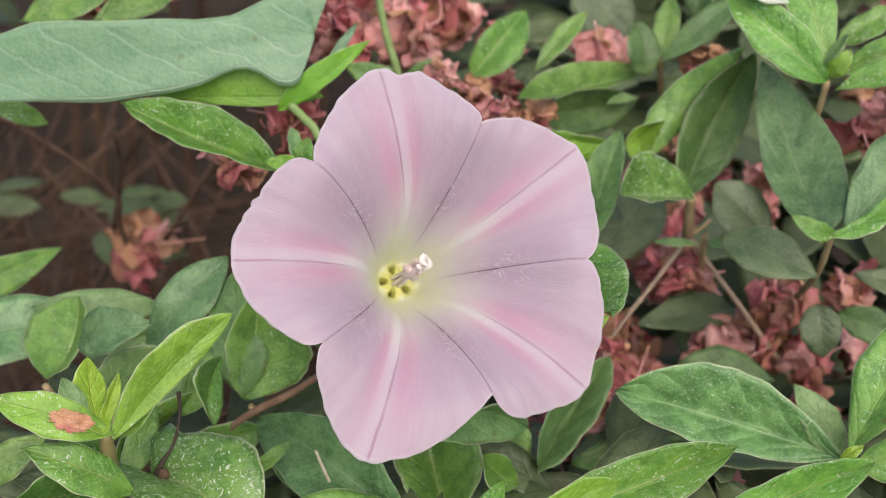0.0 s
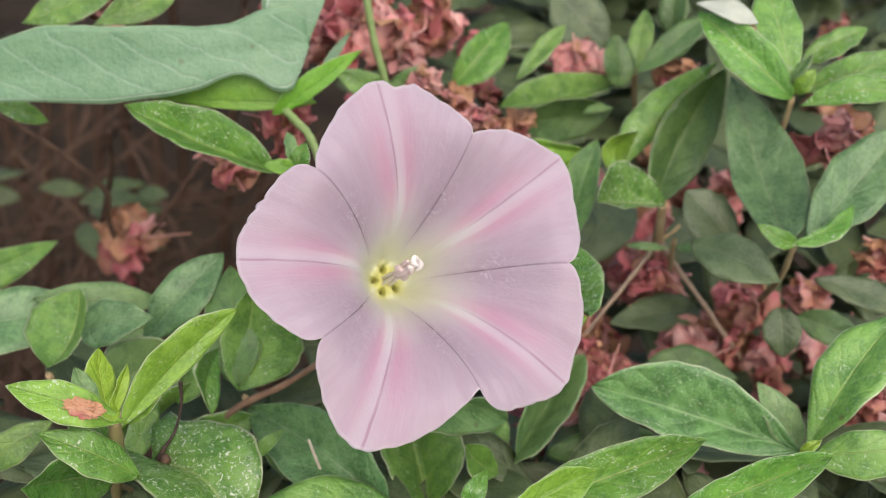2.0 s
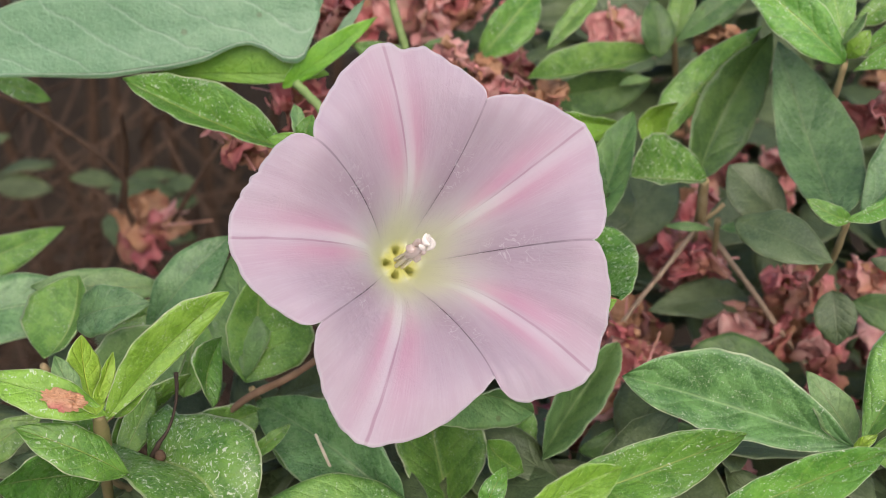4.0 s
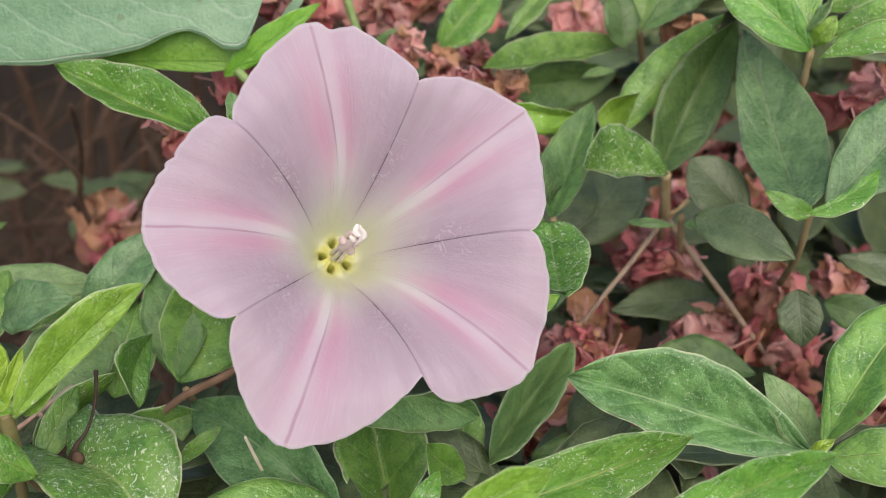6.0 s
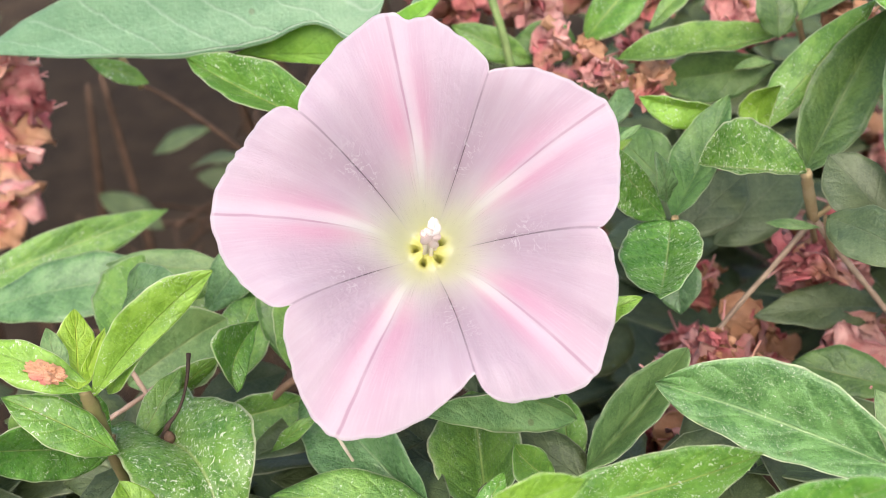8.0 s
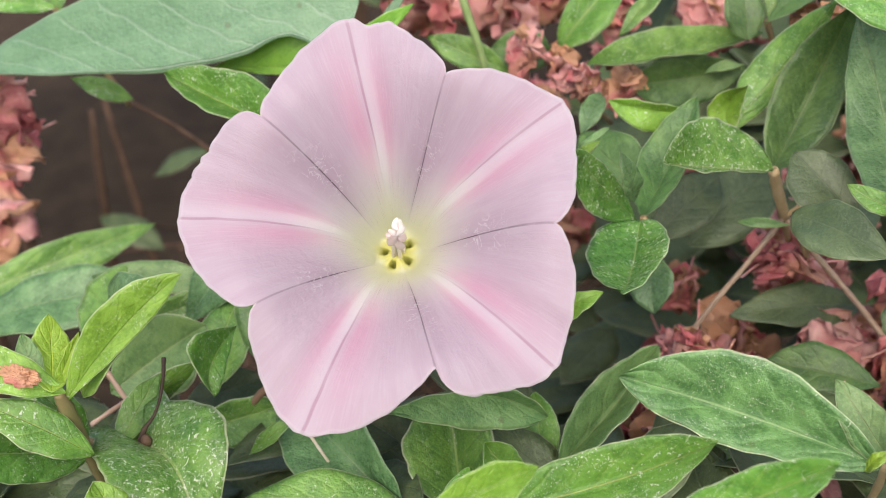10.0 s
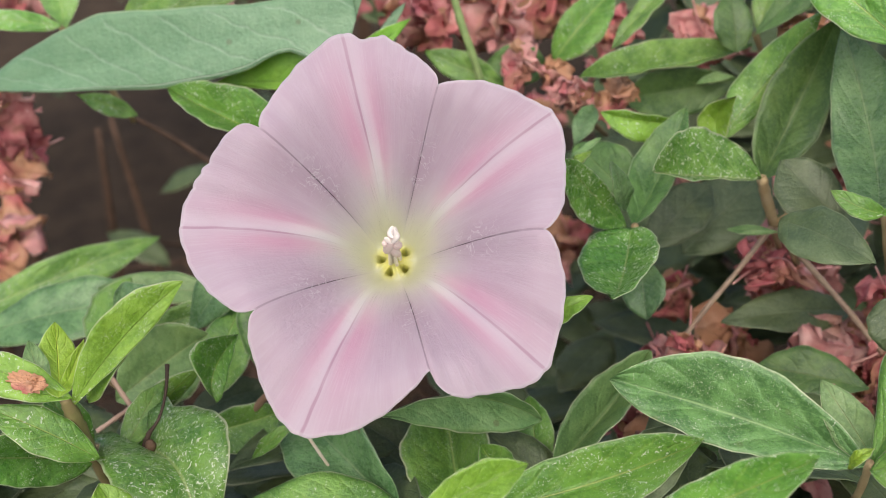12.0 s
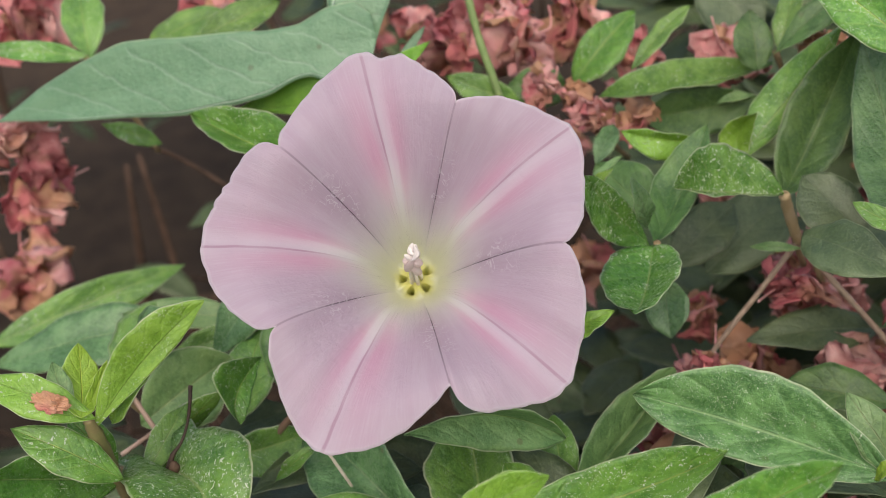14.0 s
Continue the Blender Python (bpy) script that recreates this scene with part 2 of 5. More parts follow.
    hairs = k.noise(k.join(k.math("MULTIPLY", uv[0], 150.0), k.math("MULTIPLY", s, 4.0), 9.0), 1.0, 2.0, 0.6)
    hairs = k.math("MULTIPLY", k.ramp(hairs, 0.60, 0.68), k.math("MULTIPLY", k.ramp(s, 0.15, 0.20), k.ramp(s, 0.26, 0.40, 1.0, 0.0)))
    color = k.mix(k.math("MULTIPLY", hairs, 0.45), color, (0.36, 0.33, 0.27))
    color = k.mix(k.ramp(edge, 0.07, 0.14, 1.0, 0.0), color, (0.88, 0.86, 0.34))
    # thin bright rim: an edge highlight painted into the petal colour
    color = k.mix(k.math("MULTIPLY", k.ramp(s, 0.975, 0.995), 0.6), color, (0.72, 0.66, 0.71))
    # fine pale lines along the folds: scars, with crumple highlights painted in
    crack = k.noise(at, 330.0, 3.0, 0.6, 0.8)
    crack = k.ramp(k.math("ABSOLUTE", k.math("SUBTRACT", crack, 0.5)), 0.004, 0.018, 1.0, 0.0)
    crack = k.math("MULTIPLY", crack, k.math("MULTIPLY", k.ramp(mid, 0.62, 0.9), k.math("MULTIPLY", k.ramp(s, 0.32, 0.45), k.ramp(s, 0.55, 0.75, 1.0, 0.0))))
    color = k.mix(k.math("MULTIPLY", crack, 0.5), color, (0.80, 0.77, 0.79))
    wrinkle = k.noise(at, 420.0, 4.0, 0.6, 1.2)
    crease = k.noise(k.join(k.math("MULTIPLY", uv[0], 26.0), k.math("MULTIPLY", s, 13.0), 7.0), 1.0, 3.0, 0.6, 0.5)
    crease = k.ramp(k.math("ABSOLUTE", k.math("SUBTRACT", crease, 0.5)), 0.0, 0.07, 1.0, 0.0)
    crease = k.math("MULTIPLY", crease, k.ramp(k.noise(at, 120.0, 2.0), 0.45, 0.62))
    wrinkle = k.math("ADD", wrinkle, k.math("MULTIPLY", crease, 0.16))
    # crumpled cross-folds in two patches on each lobe
    cross = k.noise(k.join(k.math("MULTIPLY", uv[0], 20.0), k.math("MULTIPLY", s, 24.0), 2.0), 1.0, 2.0, 0.45, 0.9)
    cross = k.math("MULTIPLY", cross, k.math("MULTIPLY", k.ramp(mid, 0.2, 0.6), k.math("MULTIPLY", k.ramp(s, 0.3, 0.45), k.ramp(s, 0.6, 0.9, 1.0, 0.0))))
    height = k.math("ADD", k.math("MULTIPLY", streak, 0.26), k.math("MULTIPLY", wrinkle, 0.5))
    height = k.math("ADD", height, k.math("MULTIPLY", cross, 0.8))
    k.bump(height, 0.55, 0.0005)
    return k.finish(color, 0.6, 0.32, k.tint(color, 0.5, 1.0, 1.05), 0.15)


def plain_material(name, a, b, scale, rough=0.6, bump=0.4, depth=0.0005, through=0.0, c=None):
    k = Nodes(name)
    at = k.place("Object")
    n, g = k.noise(at, scale, 4.0, 0.6), k.noise(at, scale * 7, 3.0, 0.6)
    color = k.mix(k.ramp(n, 0.3, 0.7), a, b)
    color = k.mix(k.math("MULTIPLY", g, 0.3), color, b)
    if c:
        color = k.mix(k.ramp(k.noise(at, scale * 0.45, 3.0), 0.5, 0.66), color, c)
    color = k.tint(color, 0.5, 1.0, k.math("ADD", k.math("MULTIPLY", k.chance(), 0.35), 0.82))
    k.bump(k.math("ADD", n, k.math("MULTIPLY", g, 0.5)), bump, depth)
    return k.finish(color, rough, through, None, 0.3)


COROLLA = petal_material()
ANTHER = plain_material("anther", (0.84, 0.70, 0.67), (0.88, 0.79, 0.75), 700, 0.6, 0.8, 0.0003, 0.3)
STIGMA = plain_material("stigma", (0.84, 0.78, 0.74), (0.90, 0.86, 0.82), 900, 0.5, 0.6, 0.0003, 0.3)
GREEN_STEM = plain_material("green stem", (0.20, 0.30, 0.10), (0.30, 0.40, 0.16), 300, 0.5)
TAN_TWIG = plain_material("tan twig", (0.52, 0.38, 0.20), (0.66, 0.52, 0.32), 260, 0.7)
RED_STEM = plain_material("young stem", (0.27, 0.19, 0.095), (0.38, 0.29, 0.16), 260, 0.65)
YOUNG_STEM = plain_material("greenish stem", (0.20, 0.20, 0.07), (0.31, 0.24, 0.12), 240, 0.6)
DARK_TWIG = plain_material("dark dry stem", (0.028, 0.018, 0.014), (0.060, 0.038, 0.028), 300, 0.7)
BARK_TWIG = plain_material("reddish bark", (0.19, 0.11, 0.07), (0.29, 0.18, 0.12), 260, 0.7)
DULL_TWIG = plain_material("dull twig", (0.25, 0.17, 0.125), (0.36, 0.27, 0.20), 260, 0.7)
BROWN_TWIG = plain_material("brown twig", (0.065, 0.038, 0.025), (0.125, 0.075, 0.05), 260, 0.75)
PINK_TWIG = plain_material("pinkish twig", (0.42, 0.27, 0.20), (0.56, 0.40, 0.32), 260, 0.6)
WHITE_STALK = plain_material("pale stalk", (0.62, 0.52, 0.42), (0.74, 0.66, 0.56), 400, 0.5)
SOIL = plain_material("soil", (0.034, 0.022, 0.014), (0.068, 0.045, 0.028), 30, 0.95, 0.8, 0.004)
PALE_CURL = plain_material("pale curl", (0.46, 0.50, 0.42), (0.60, 0.63, 0.55), 200, 0.5, 0.3, 0.0003, 0.2)
WITHERED = {
    "salmon": plain_material("withered salmon", (0.72, 0.28, 0.28), (0.90, 0.58, 0.54), 220, 0.6, 0.9, 0.0008, 0.3, (0.64, 0.34, 0.25)),
    "red": plain_material("withered red", (0.58, 0.13, 0.16), (0.78, 0.36, 0.35), 220, 0.65, 0.9, 0.0008, 0.3, (0.52, 0.24, 0.17)),
    "brown": plain_material("withered brown", (0.52, 0.26, 0.14), (0.66, 0.40, 0.27), 160, 0.75, 0.7, 0.0006, 0.25, (0.52, 0.16, 0.16)),
}


# ---- building ----
def part(name, mesh, parent, label=""):
    ob = new(name, mesh)
    ob.parent = parent
    return tagged(ob, label)


def mesh_of(name, verts, faces, mats, index=None, uvs=None):
    me = bpy.data.meshes.new(name)
    me.from_pydata([tuple(v) for v in verts], [], [tuple(f) for f in faces])
    for m in mats:
        me.materials.append(m)
    me.polygons.foreach_set("use_smooth", np.ones(len(me.polygons), bool))
    if index is not None:
        me.polygons.foreach_set("material_index", np.array(index, np.int32))
    if uvs is not None:
        layer = me.uv_layers.new(name="uv")
        layer.data.foreach_set("uv", np.array(uvs, np.float32).ravel())
    me.update()
    return me


def thing(name, at, label, category, group="", kind=""):
    ob = new(name)
    ob.location = at
    ob.empty_display_size = 0.005
    return tagged(ob, label, category, group, kind)


def unit(v):
    return v / np.linalg.norm(v)


def blade(base, tip, side, left, right, fold, arch, bend, seed, nu=24, nv=4, peak=0.5, wave=1.0, thick=0.00028, twist=0.0, curl=0.0, outline=None):
    """A two-sided leaf blade: its vertices, faces, material index and uv. side points to its left, seen from above with the tip ahead."""
    rng = np.random.default_rng(seed)
    base, tip, side = (np.array(v, float) for v in (base, tip, side))
    way = tip - base
    size = np.linalg.norm(way)
    ahead = way / size
    side = unit(side - ahead * (side @ ahead))
    up = np.cross(ahead, side)
    slope = radians(fold)
    ph = rng.uniform(0, 6.28, 4)
    amp = wave * (0.010 * size + 0.00015)
    u = np.linspace(0, 1, nu + 1)
    b = 0.92 - 0.3 * min(max((left + right) / size - 0.5, 0), 0.9)
    a = b * peak / (1 - peak)
    g = (np.maximum(u, 1e-4) ** a) * (np.maximum(1 - u, 1e-4) ** b)
    g = np.maximum(g / ((peak**a) * ((1 - peak) ** b)), 0.03)
    top = np.zeros((nu + 1, 2 * nv + 1, 3))
    for j in range(-nv, nv + 1):
        s = j / nv
        w = (left if s > 0 else right) * abs(s) * (g if outline is None else outline(u, s))
        ang = slope * (1 - 0.35 * abs(s)) + twist * (u - 0.5) * np.sign(s)
        ripple = amp * (s * s) * (np.sin(9 * u + ph[0] + 2 * np.sign(s)) + 0.6 * np.sin(19 * u + ph[1] + 3 * np.sign(s)))
        edge = 1 + 0.03 * np.sin(23 * u + ph[2] + s) * abs(s)
        lift = w * np.tan(ang) + ripple + 0.001 * arch * np.sin(np.pi * u) - curl * size * u**3
        out = np.sign(s) * w * edge + bend * np.sin(np.pi * u)
        top[:, j + nv] = base + np.outer(u, way) + np.outer(out, side) + np.outer(lift, up)
    under = top - up * thick * (0.3 + 0.7 * g)[:, None, None]
    m = 2 * nv + 1
    verts = np.concatenate([top.reshape(-1, 3), under.reshape(-1, 3)])
    n = (nu + 1) * m
    faces, index, uvs = [], [], []

    def spot(i, j):
        return (0.5 + 0.5 * (j - nv) / nv, i / nu)

    for i in range(nu):
        for j in range(m - 1):
            q = ((i, j), (i + 1, j), (i + 1, j + 1), (i, j + 1))
            faces.append([c[0] * m + c[1] for c in q])
            uvs += [spot(*c) for c in q]
            faces.append([n + c[0] * m + c[1] for c in q[::-1]])
            uvs += [spot(*c) for c in q[::-1]]
            index += [0, 1]
    ring = [(i, 0) for i in range(nu + 1)] + [(nu, j) for j in range(1, m)] + [(i, m - 1) for i in range(nu - 1, -1, -1)] + [(0, j) for j in range(m - 2, 0, -1)]
    for c, d in zip(ring, ring[1:] + ring[:1]):
        p, q = c[0] * m + c[1], d[0] * m + d[1]
        faces.append([p, n + p, n + q, q])
        uvs += [spot(*c), spot(*c), spot(*d), spot(*d)]
        index.append(0)
    return verts, faces, index, uvs


def tube(points, radii, sides=8, seed=1):
    """A knobbly tube along points: its vertices and faces, with closed ends."""
    pts = [Vector(p) for p in points]
    fine, rad = [], []
    for i in range(len(pts) - 1):
        p0, p1, p2, p3 = pts[max(i - 1, 0)], pts[i], pts[i + 1], pts[min(i + 2, len(pts) - 1)]
        for k in range(5):
            t = k / 5
            fine.append(0.5 * ((2 * p1) + (p2 - p0) * t + (2 * p0 - 5 * p1 + 4 * p2 - p3) * t * t + (3 * p1 - p0 - 3 * p2 + p3) * t**3))
            rad.append(radii[i] + (radii[i + 1] - radii[i]) * t)
    fine.append(pts[-1])
    rad.append(radii[-1])
    rng = np.random.default_rng(seed)
    verts, faces = [], []
    for i, p in enumerate(fine):
        d = (fine[min(i + 1, len(fine) - 1)] - fine[max(i - 1, 0)]).normalized()
        x = d.orthogonal().normalized() if i == 0 else (x - d * x.dot(d)).normalized()
        y = d.cross(x)
        r = rad[i] * rng.uniform(0.9, 1.12)
        for k in range(sides):
            a = 2 * math.pi * k / sides
            verts.append(p + (x * math.cos(a) + y * math.sin(a)) * r)
    for i in range(len(fine) - 1):
        for k in range(sides):
            l = (k + 1) % sides
            faces.append((i * sides + k, i * sides + l, (i + 1) * sides + l, (i + 1) * sides + k))
    faces.append(tuple(range(sides))[::-1])
    faces.append(tuple(range(len(verts) - sides, len(verts))))
    return [np.array(v) for v in verts], faces


def tube_part(name, points, radii, mat, parent, label="", sides=8, seed=1):
    o = np.array(parent.location) if parent else np.zeros(3)
    if parent and parent.parent:
        o = o + np.array(parent.parent.location)
    v, f = tube([np.array(p) - o for p in points], radii, sides, seed)
    return part(name, mesh_of(name, v, f, [mat]), parent, label)


# ---- ground ----
rim = 1500.0
lines = np.array([-rim, -200, -30, -6, -2, -1, -0.5, 0, 0.5, 1, 2, 6, 30, 200, rim])
gx, gy = np.meshgrid(lines, lines, indexing="ij")
gz = np.where(np.hypot(gx, gy) < 40, 0.008 * np.sin(5 * gx) * np.cos(4 * gy), 0)
count = len(lines)
ground_faces = [(i * count + j, (i + 1) * count + j, (i + 1) * count + j + 1, i * count + j + 1) for i in range(count - 1) for j in range(count - 1)]
ground = new("ground", mesh_of("ground", np.stack([gx, gy, gz], -1).reshape(-1, 3), ground_faces, [SOIL]))
tagged(ground, "dark brown garden soil under the hedge", "ground", kind="structure")


# ---- bindweed flower ----
FLOWER_AT = np.array((0.0, 0.0, 0.45))
FLOWER_AXIS = np.array((0.2202, -0.6907, 0.6888))
FLOWER_X = unit(np.cross((0, 1, 0), FLOWER_AXIS))
FLOWER_Y = np.cross(FLOWER_AXIS, FLOWER_X)


def in_flower(x, y, z):
    """From millimetres in the flower's own frame to metres from its middle."""
    return 0.001 * (x * FLOWER_X + y * FLOWER_Y + z * FLOWER_AXIS)


def corolla_mesh():
    # each lobe: where its notches and its point lie (degrees), how far out they reach (mm), how sharp its two flanks are
    lobes = [
        (85.5, 118.5, 158.0, 20.7, 22.2, 29.8, 0.88, 0.92),
        (13.0, 51.0, 85.5, 21.7, 20.7, 28.6, 0.84, 0.94),
        (-57.0, -27.0, 13.0, 21.0, 21.7, 29.4, 0.6, 0.86),
        (-130.0, -97.0, -57.0, 21.0, 21.0, 31.0, 0.86, 1.0),
        (-202.0, -166.0, -130.0, 22.2, 21.0, 29.6, 0.62, 0.76),
    ]
    around, out = 80, 64
    rng = np.random.default_rng(5)
    verts, faces, uvs, index = [], [], [], []
    for n, (a0, top, a1, r0, r1, tip, sharp_a, sharp_b) in enumerate(lobes):
        start = len(verts)
        ph = rng.uniform(0, 6.28, 6)
        for i in range(around + 1):
            p = i / around
            q = 2 * p - 1
            ang = radians(top + q * (a1 - top) if q > 0 else top + q * (top - a0))
            near = r0 + (r1 - r0) * p
            w = math.sqrt(q * q + 0.0015) - 0.0387 * (1 - q * q)
            far = near + (tip - near) * max(1 - (sharp_b if q > 0 else sharp_a) * w, 0) * max(1 - abs(q) ** 14, 0) ** 0.6
            inner = 1 - q**8
            far += inner * (0.16 * math.sin(9 * q + ph[0]) + 0.07 * math.sin(23 * q + ph[1]) + 0.06 * math.sin(41 * q + ph[2]) + 0.05 * noise.noise((60 * q, n, 0)))
            if n == 4:
                far -= 0.45 * math.exp(-(((q + 0.42) / 0.03) ** 2)) + 0.35 * math.exp(-(((q + 0.52) / 0.025) ** 2)) + 0.3 * math.exp(-(((q + 0.3) / 0.02) ** 2))
            far -= 0.3 * math.exp(-((q / 0.04) ** 2))
            if n == 0:
                far += 0.5 * math.exp(-(((q + 0.33) / 0.05) ** 2)) - 1.0 * math.exp(-(((q + 0.14) / 0.08) ** 2))
            for j in range(out + 1):
                s = (j / out) ** 1.3
                r = far * s
                if r < 21:
                    z = -31 * (1 - max(r - 2.4, 0) / 18.6) ** 1.55
                else:
                    z = -0.058 * (r - 21) ** 2
                # the lobes are flatter plates between the folds
                plate = -5.2 - 0.036 * max(24 - r, 0) ** 2 - 0.012 * max(13 - r, 0) ** 2.9
                z += (plate - z) * (1 - abs(q) ** (1.7 - 0.75 * min(max((r - 15) / 8, 0), 1))) * min(max((r - 3) / 5, 0), 1)
                z = -29.0 + math.log1p(math.exp((z + 29.0) * 1.2)) / 1.2
                grow = min(max((r - 4) / 8, 0), 1)
                z -= grow * 0.40 * math.exp(-(((1 - abs(q)) / 0.03) ** 2))
                z += grow * (0.32 * math.exp(-abs(q - 0.02 + 0.02 * math.sin(6 * s + n)) / 0.07) - 0.25 * math.exp(-(((abs(q) - 0.24) / 0.10) ** 2)))
                z += s**3 * inner * (0.4 * math.sin(4 * q + ph[3]) + 0.12 * math.sin(13 * q + ph[4]) + 0.08 * math.sin(29 * q + ph[5]))
                # nectar pits round the style
                z -= 5.0 * math.exp(-(((r - 2.0) / 0.42) ** 2)) * math.exp(-((q / 0.34) ** 4)) if r < 6 else 0
                z += 0.6 * math.exp(-(((r - 2.4) / 1.0) ** 2)) * math.exp(-(((1 - abs(q)) / 0.35) ** 2))
                # the throat leans to one side
                lean = -1.3 * math.exp(-((r / 8) ** 2))
                verts.append(in_flower(lean + r * math.cos(ang), r * math.sin(ang), z))
        m = out + 1
        for i in range(around):
            for j in range(out):
                q = ((i, j), (i, j + 1), (i + 1, j + 1), (i + 1, j))
                faces.append([start + a * m + b for a, b in q])
                uvs += [(a / around, (b / out) ** 1.3) for a, b in q]
    front = len(verts)
    back = [v - 0.00022 * FLOWER_AXIS for v in verts]
    flipped = [[front + v for v in f[::-1]] for f in faces]
    for k in range(len(faces)):
        uvs += uvs[4 * k : 4 * k + 4][::-1]
    # the rim between the two skins
    m = out + 1
    rims = []
    for n in range(5):
        for i in range(around):
            a = n * (around + 1) * m + i * m + out
            b = a + m
            rims.append([a, front + a, front + b, b])
            uvs += [(i / around, 1), (i / around, 1), ((i + 1) / around, 1), ((i + 1) / around, 1)]
    return mesh_of("corolla", verts + back, faces + flipped + rims, [COROLLA], None, uvs)


def bean(length, width, seed, curve=0.2):
    """A small lobed, slightly bent bean about its own middle, its length along z, in metres."""
    bm = bmesh.new()
    bmesh.ops.create_icosphere(bm, subdivisions=3, radius=1.0)
    for v in bm.verts:
        c = v.co
        bulge = 1 + 0.16 * noise.noise(c * 2.3 + Vector((seed, 0, 0)))
        groove = 1 - 0.22 * math.exp(-((c.x / 0.25) ** 2)) * (1 if c.y > 0 else 0)
        v.co = Vector((c.x * width * 0.5 * bulge, c.y * width * 0.5 * bulge * groove + curve * width * (c.z**2), c.z * length * 0.5))
    me = bpy.data.meshes.new("bean")
    bm.to_mesh(me)
    bm.free()
    me.polygons.foreach_set("use_smooth", np.ones(len(me.polygons), bool))
    return me


flower = thing("bindweed_flower", FLOWER_AT, "pale pink funnel-shaped bindweed flower with a yellow-green throat, fully open", "flower")
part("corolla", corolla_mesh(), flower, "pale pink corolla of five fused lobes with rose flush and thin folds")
frame_turn = Matrix((FLOWER_X, FLOWER_Y, FLOWER_AXIS)).transposed().to_4x4()


def flower_tube(name, points, radii, mat, label, seed=1):
    v, f = tube([in_flower(*p) for p in points], radii, 8, seed)
    return part(name, mesh_of(name, v, f, [mat]), flower, label)


style = flower_tube("style", [(-1.5, -0.4, -33), (-1.1, 0.0, -26), (-0.7, 0.3, -19), (-0.4, 0.4, -13)], [0.0005, 0.0004, 0.00035, 0.00035], STIGMA, "slender whitish style")
for n in range(5):
    a = radians(72 * n + 20)
    c, s = math.cos(a), math.sin(a)
    stamen = flower_tube("stamen", [(-1.3 + 0.9 * c, 0.9 * s, -32), (-1.0 + 0.8 * c, 0.1 + 0.8 * s, -26), (-0.8 + 0.6 * c, 0.3 + 0.6 * s, -20)], [0.00036, 0.00030, 0.00022], STIGMA, "cream stamen on a thin filament", n)
    anther = bean(0.0062, 0.0014, n, 0.35)
    anther.materials.append(ANTHER)
    ob = part("anther", anther, stamen, "pinkish white anther")
    ob.matrix_local = Matrix.Translation(in_flower(-0.7 + 0.8 * c, 0.35 + 0.8 * s, -18.6 + 1.1 * math.sin(3 * n))) @ frame_turn @ pose(0, 0, 0, 14 * s, -14 * c, 72 * n + 110)
for n, (x, y, z, rx, ry, rz) in enumerate([(-0.5, 0.85, -12.3, 55, 40, 0), (0.55, 0.5, -11.6, -30, 65, 60), (-0.4, 0.1, -13.2, 10, -40, 30), (0.1, 0.95, -12.9, 80, 10, 20)]):
    lobe = bean(0.0022, 0.0010, 10 + n, 0.6)
    lobe.materials.append(STIGMA)
    ob = part("stigma_lobe", lobe, style, "white stigma lobe")
    ob.matrix_local = Matrix.Translation(in_flower(x, y, z)) @ frame_turn @ pose(0, 0, 0, rx, ry, rz)
calyx = flower_tube("calyx", [(-1.0, 0, -36.5), (-0.7, 0, -39), (0.3, 0.2, -44), (0.5, 0.3, -47)], [0.0042, 0.0040, 0.0034, 0.0016], GREEN_STEM, "green calyx behind the corolla")
for a in (40, 160, 280):
    c, s = math.cos(radians(a)), math.sin(radians(a))
    bract = blade(in_flower(1.5 * c, 1.5 * s, -47), in_flower(6.4 * c, 6.4 * s, -31), 0.001 * (-s * FLOWER_X + c * FLOWER_Y), 0.005, 0.005, 10, -1, 0, a, 10, 3)
    part("bract", mesh_of("bract", *bract[:2], [LEAF["mature"], LEAF_UNDER], bract[2], bract[3]), calyx, "green leafy bract")
flower_tube("stalk", [(0.5, 0.3, -47), (1, -6, -56), (-2, -22, -62), (-6, -50, -70)], [0.0010, 0.0009, 0.0009, 0.0010], GREEN_STEM, "thin green flower stalk")


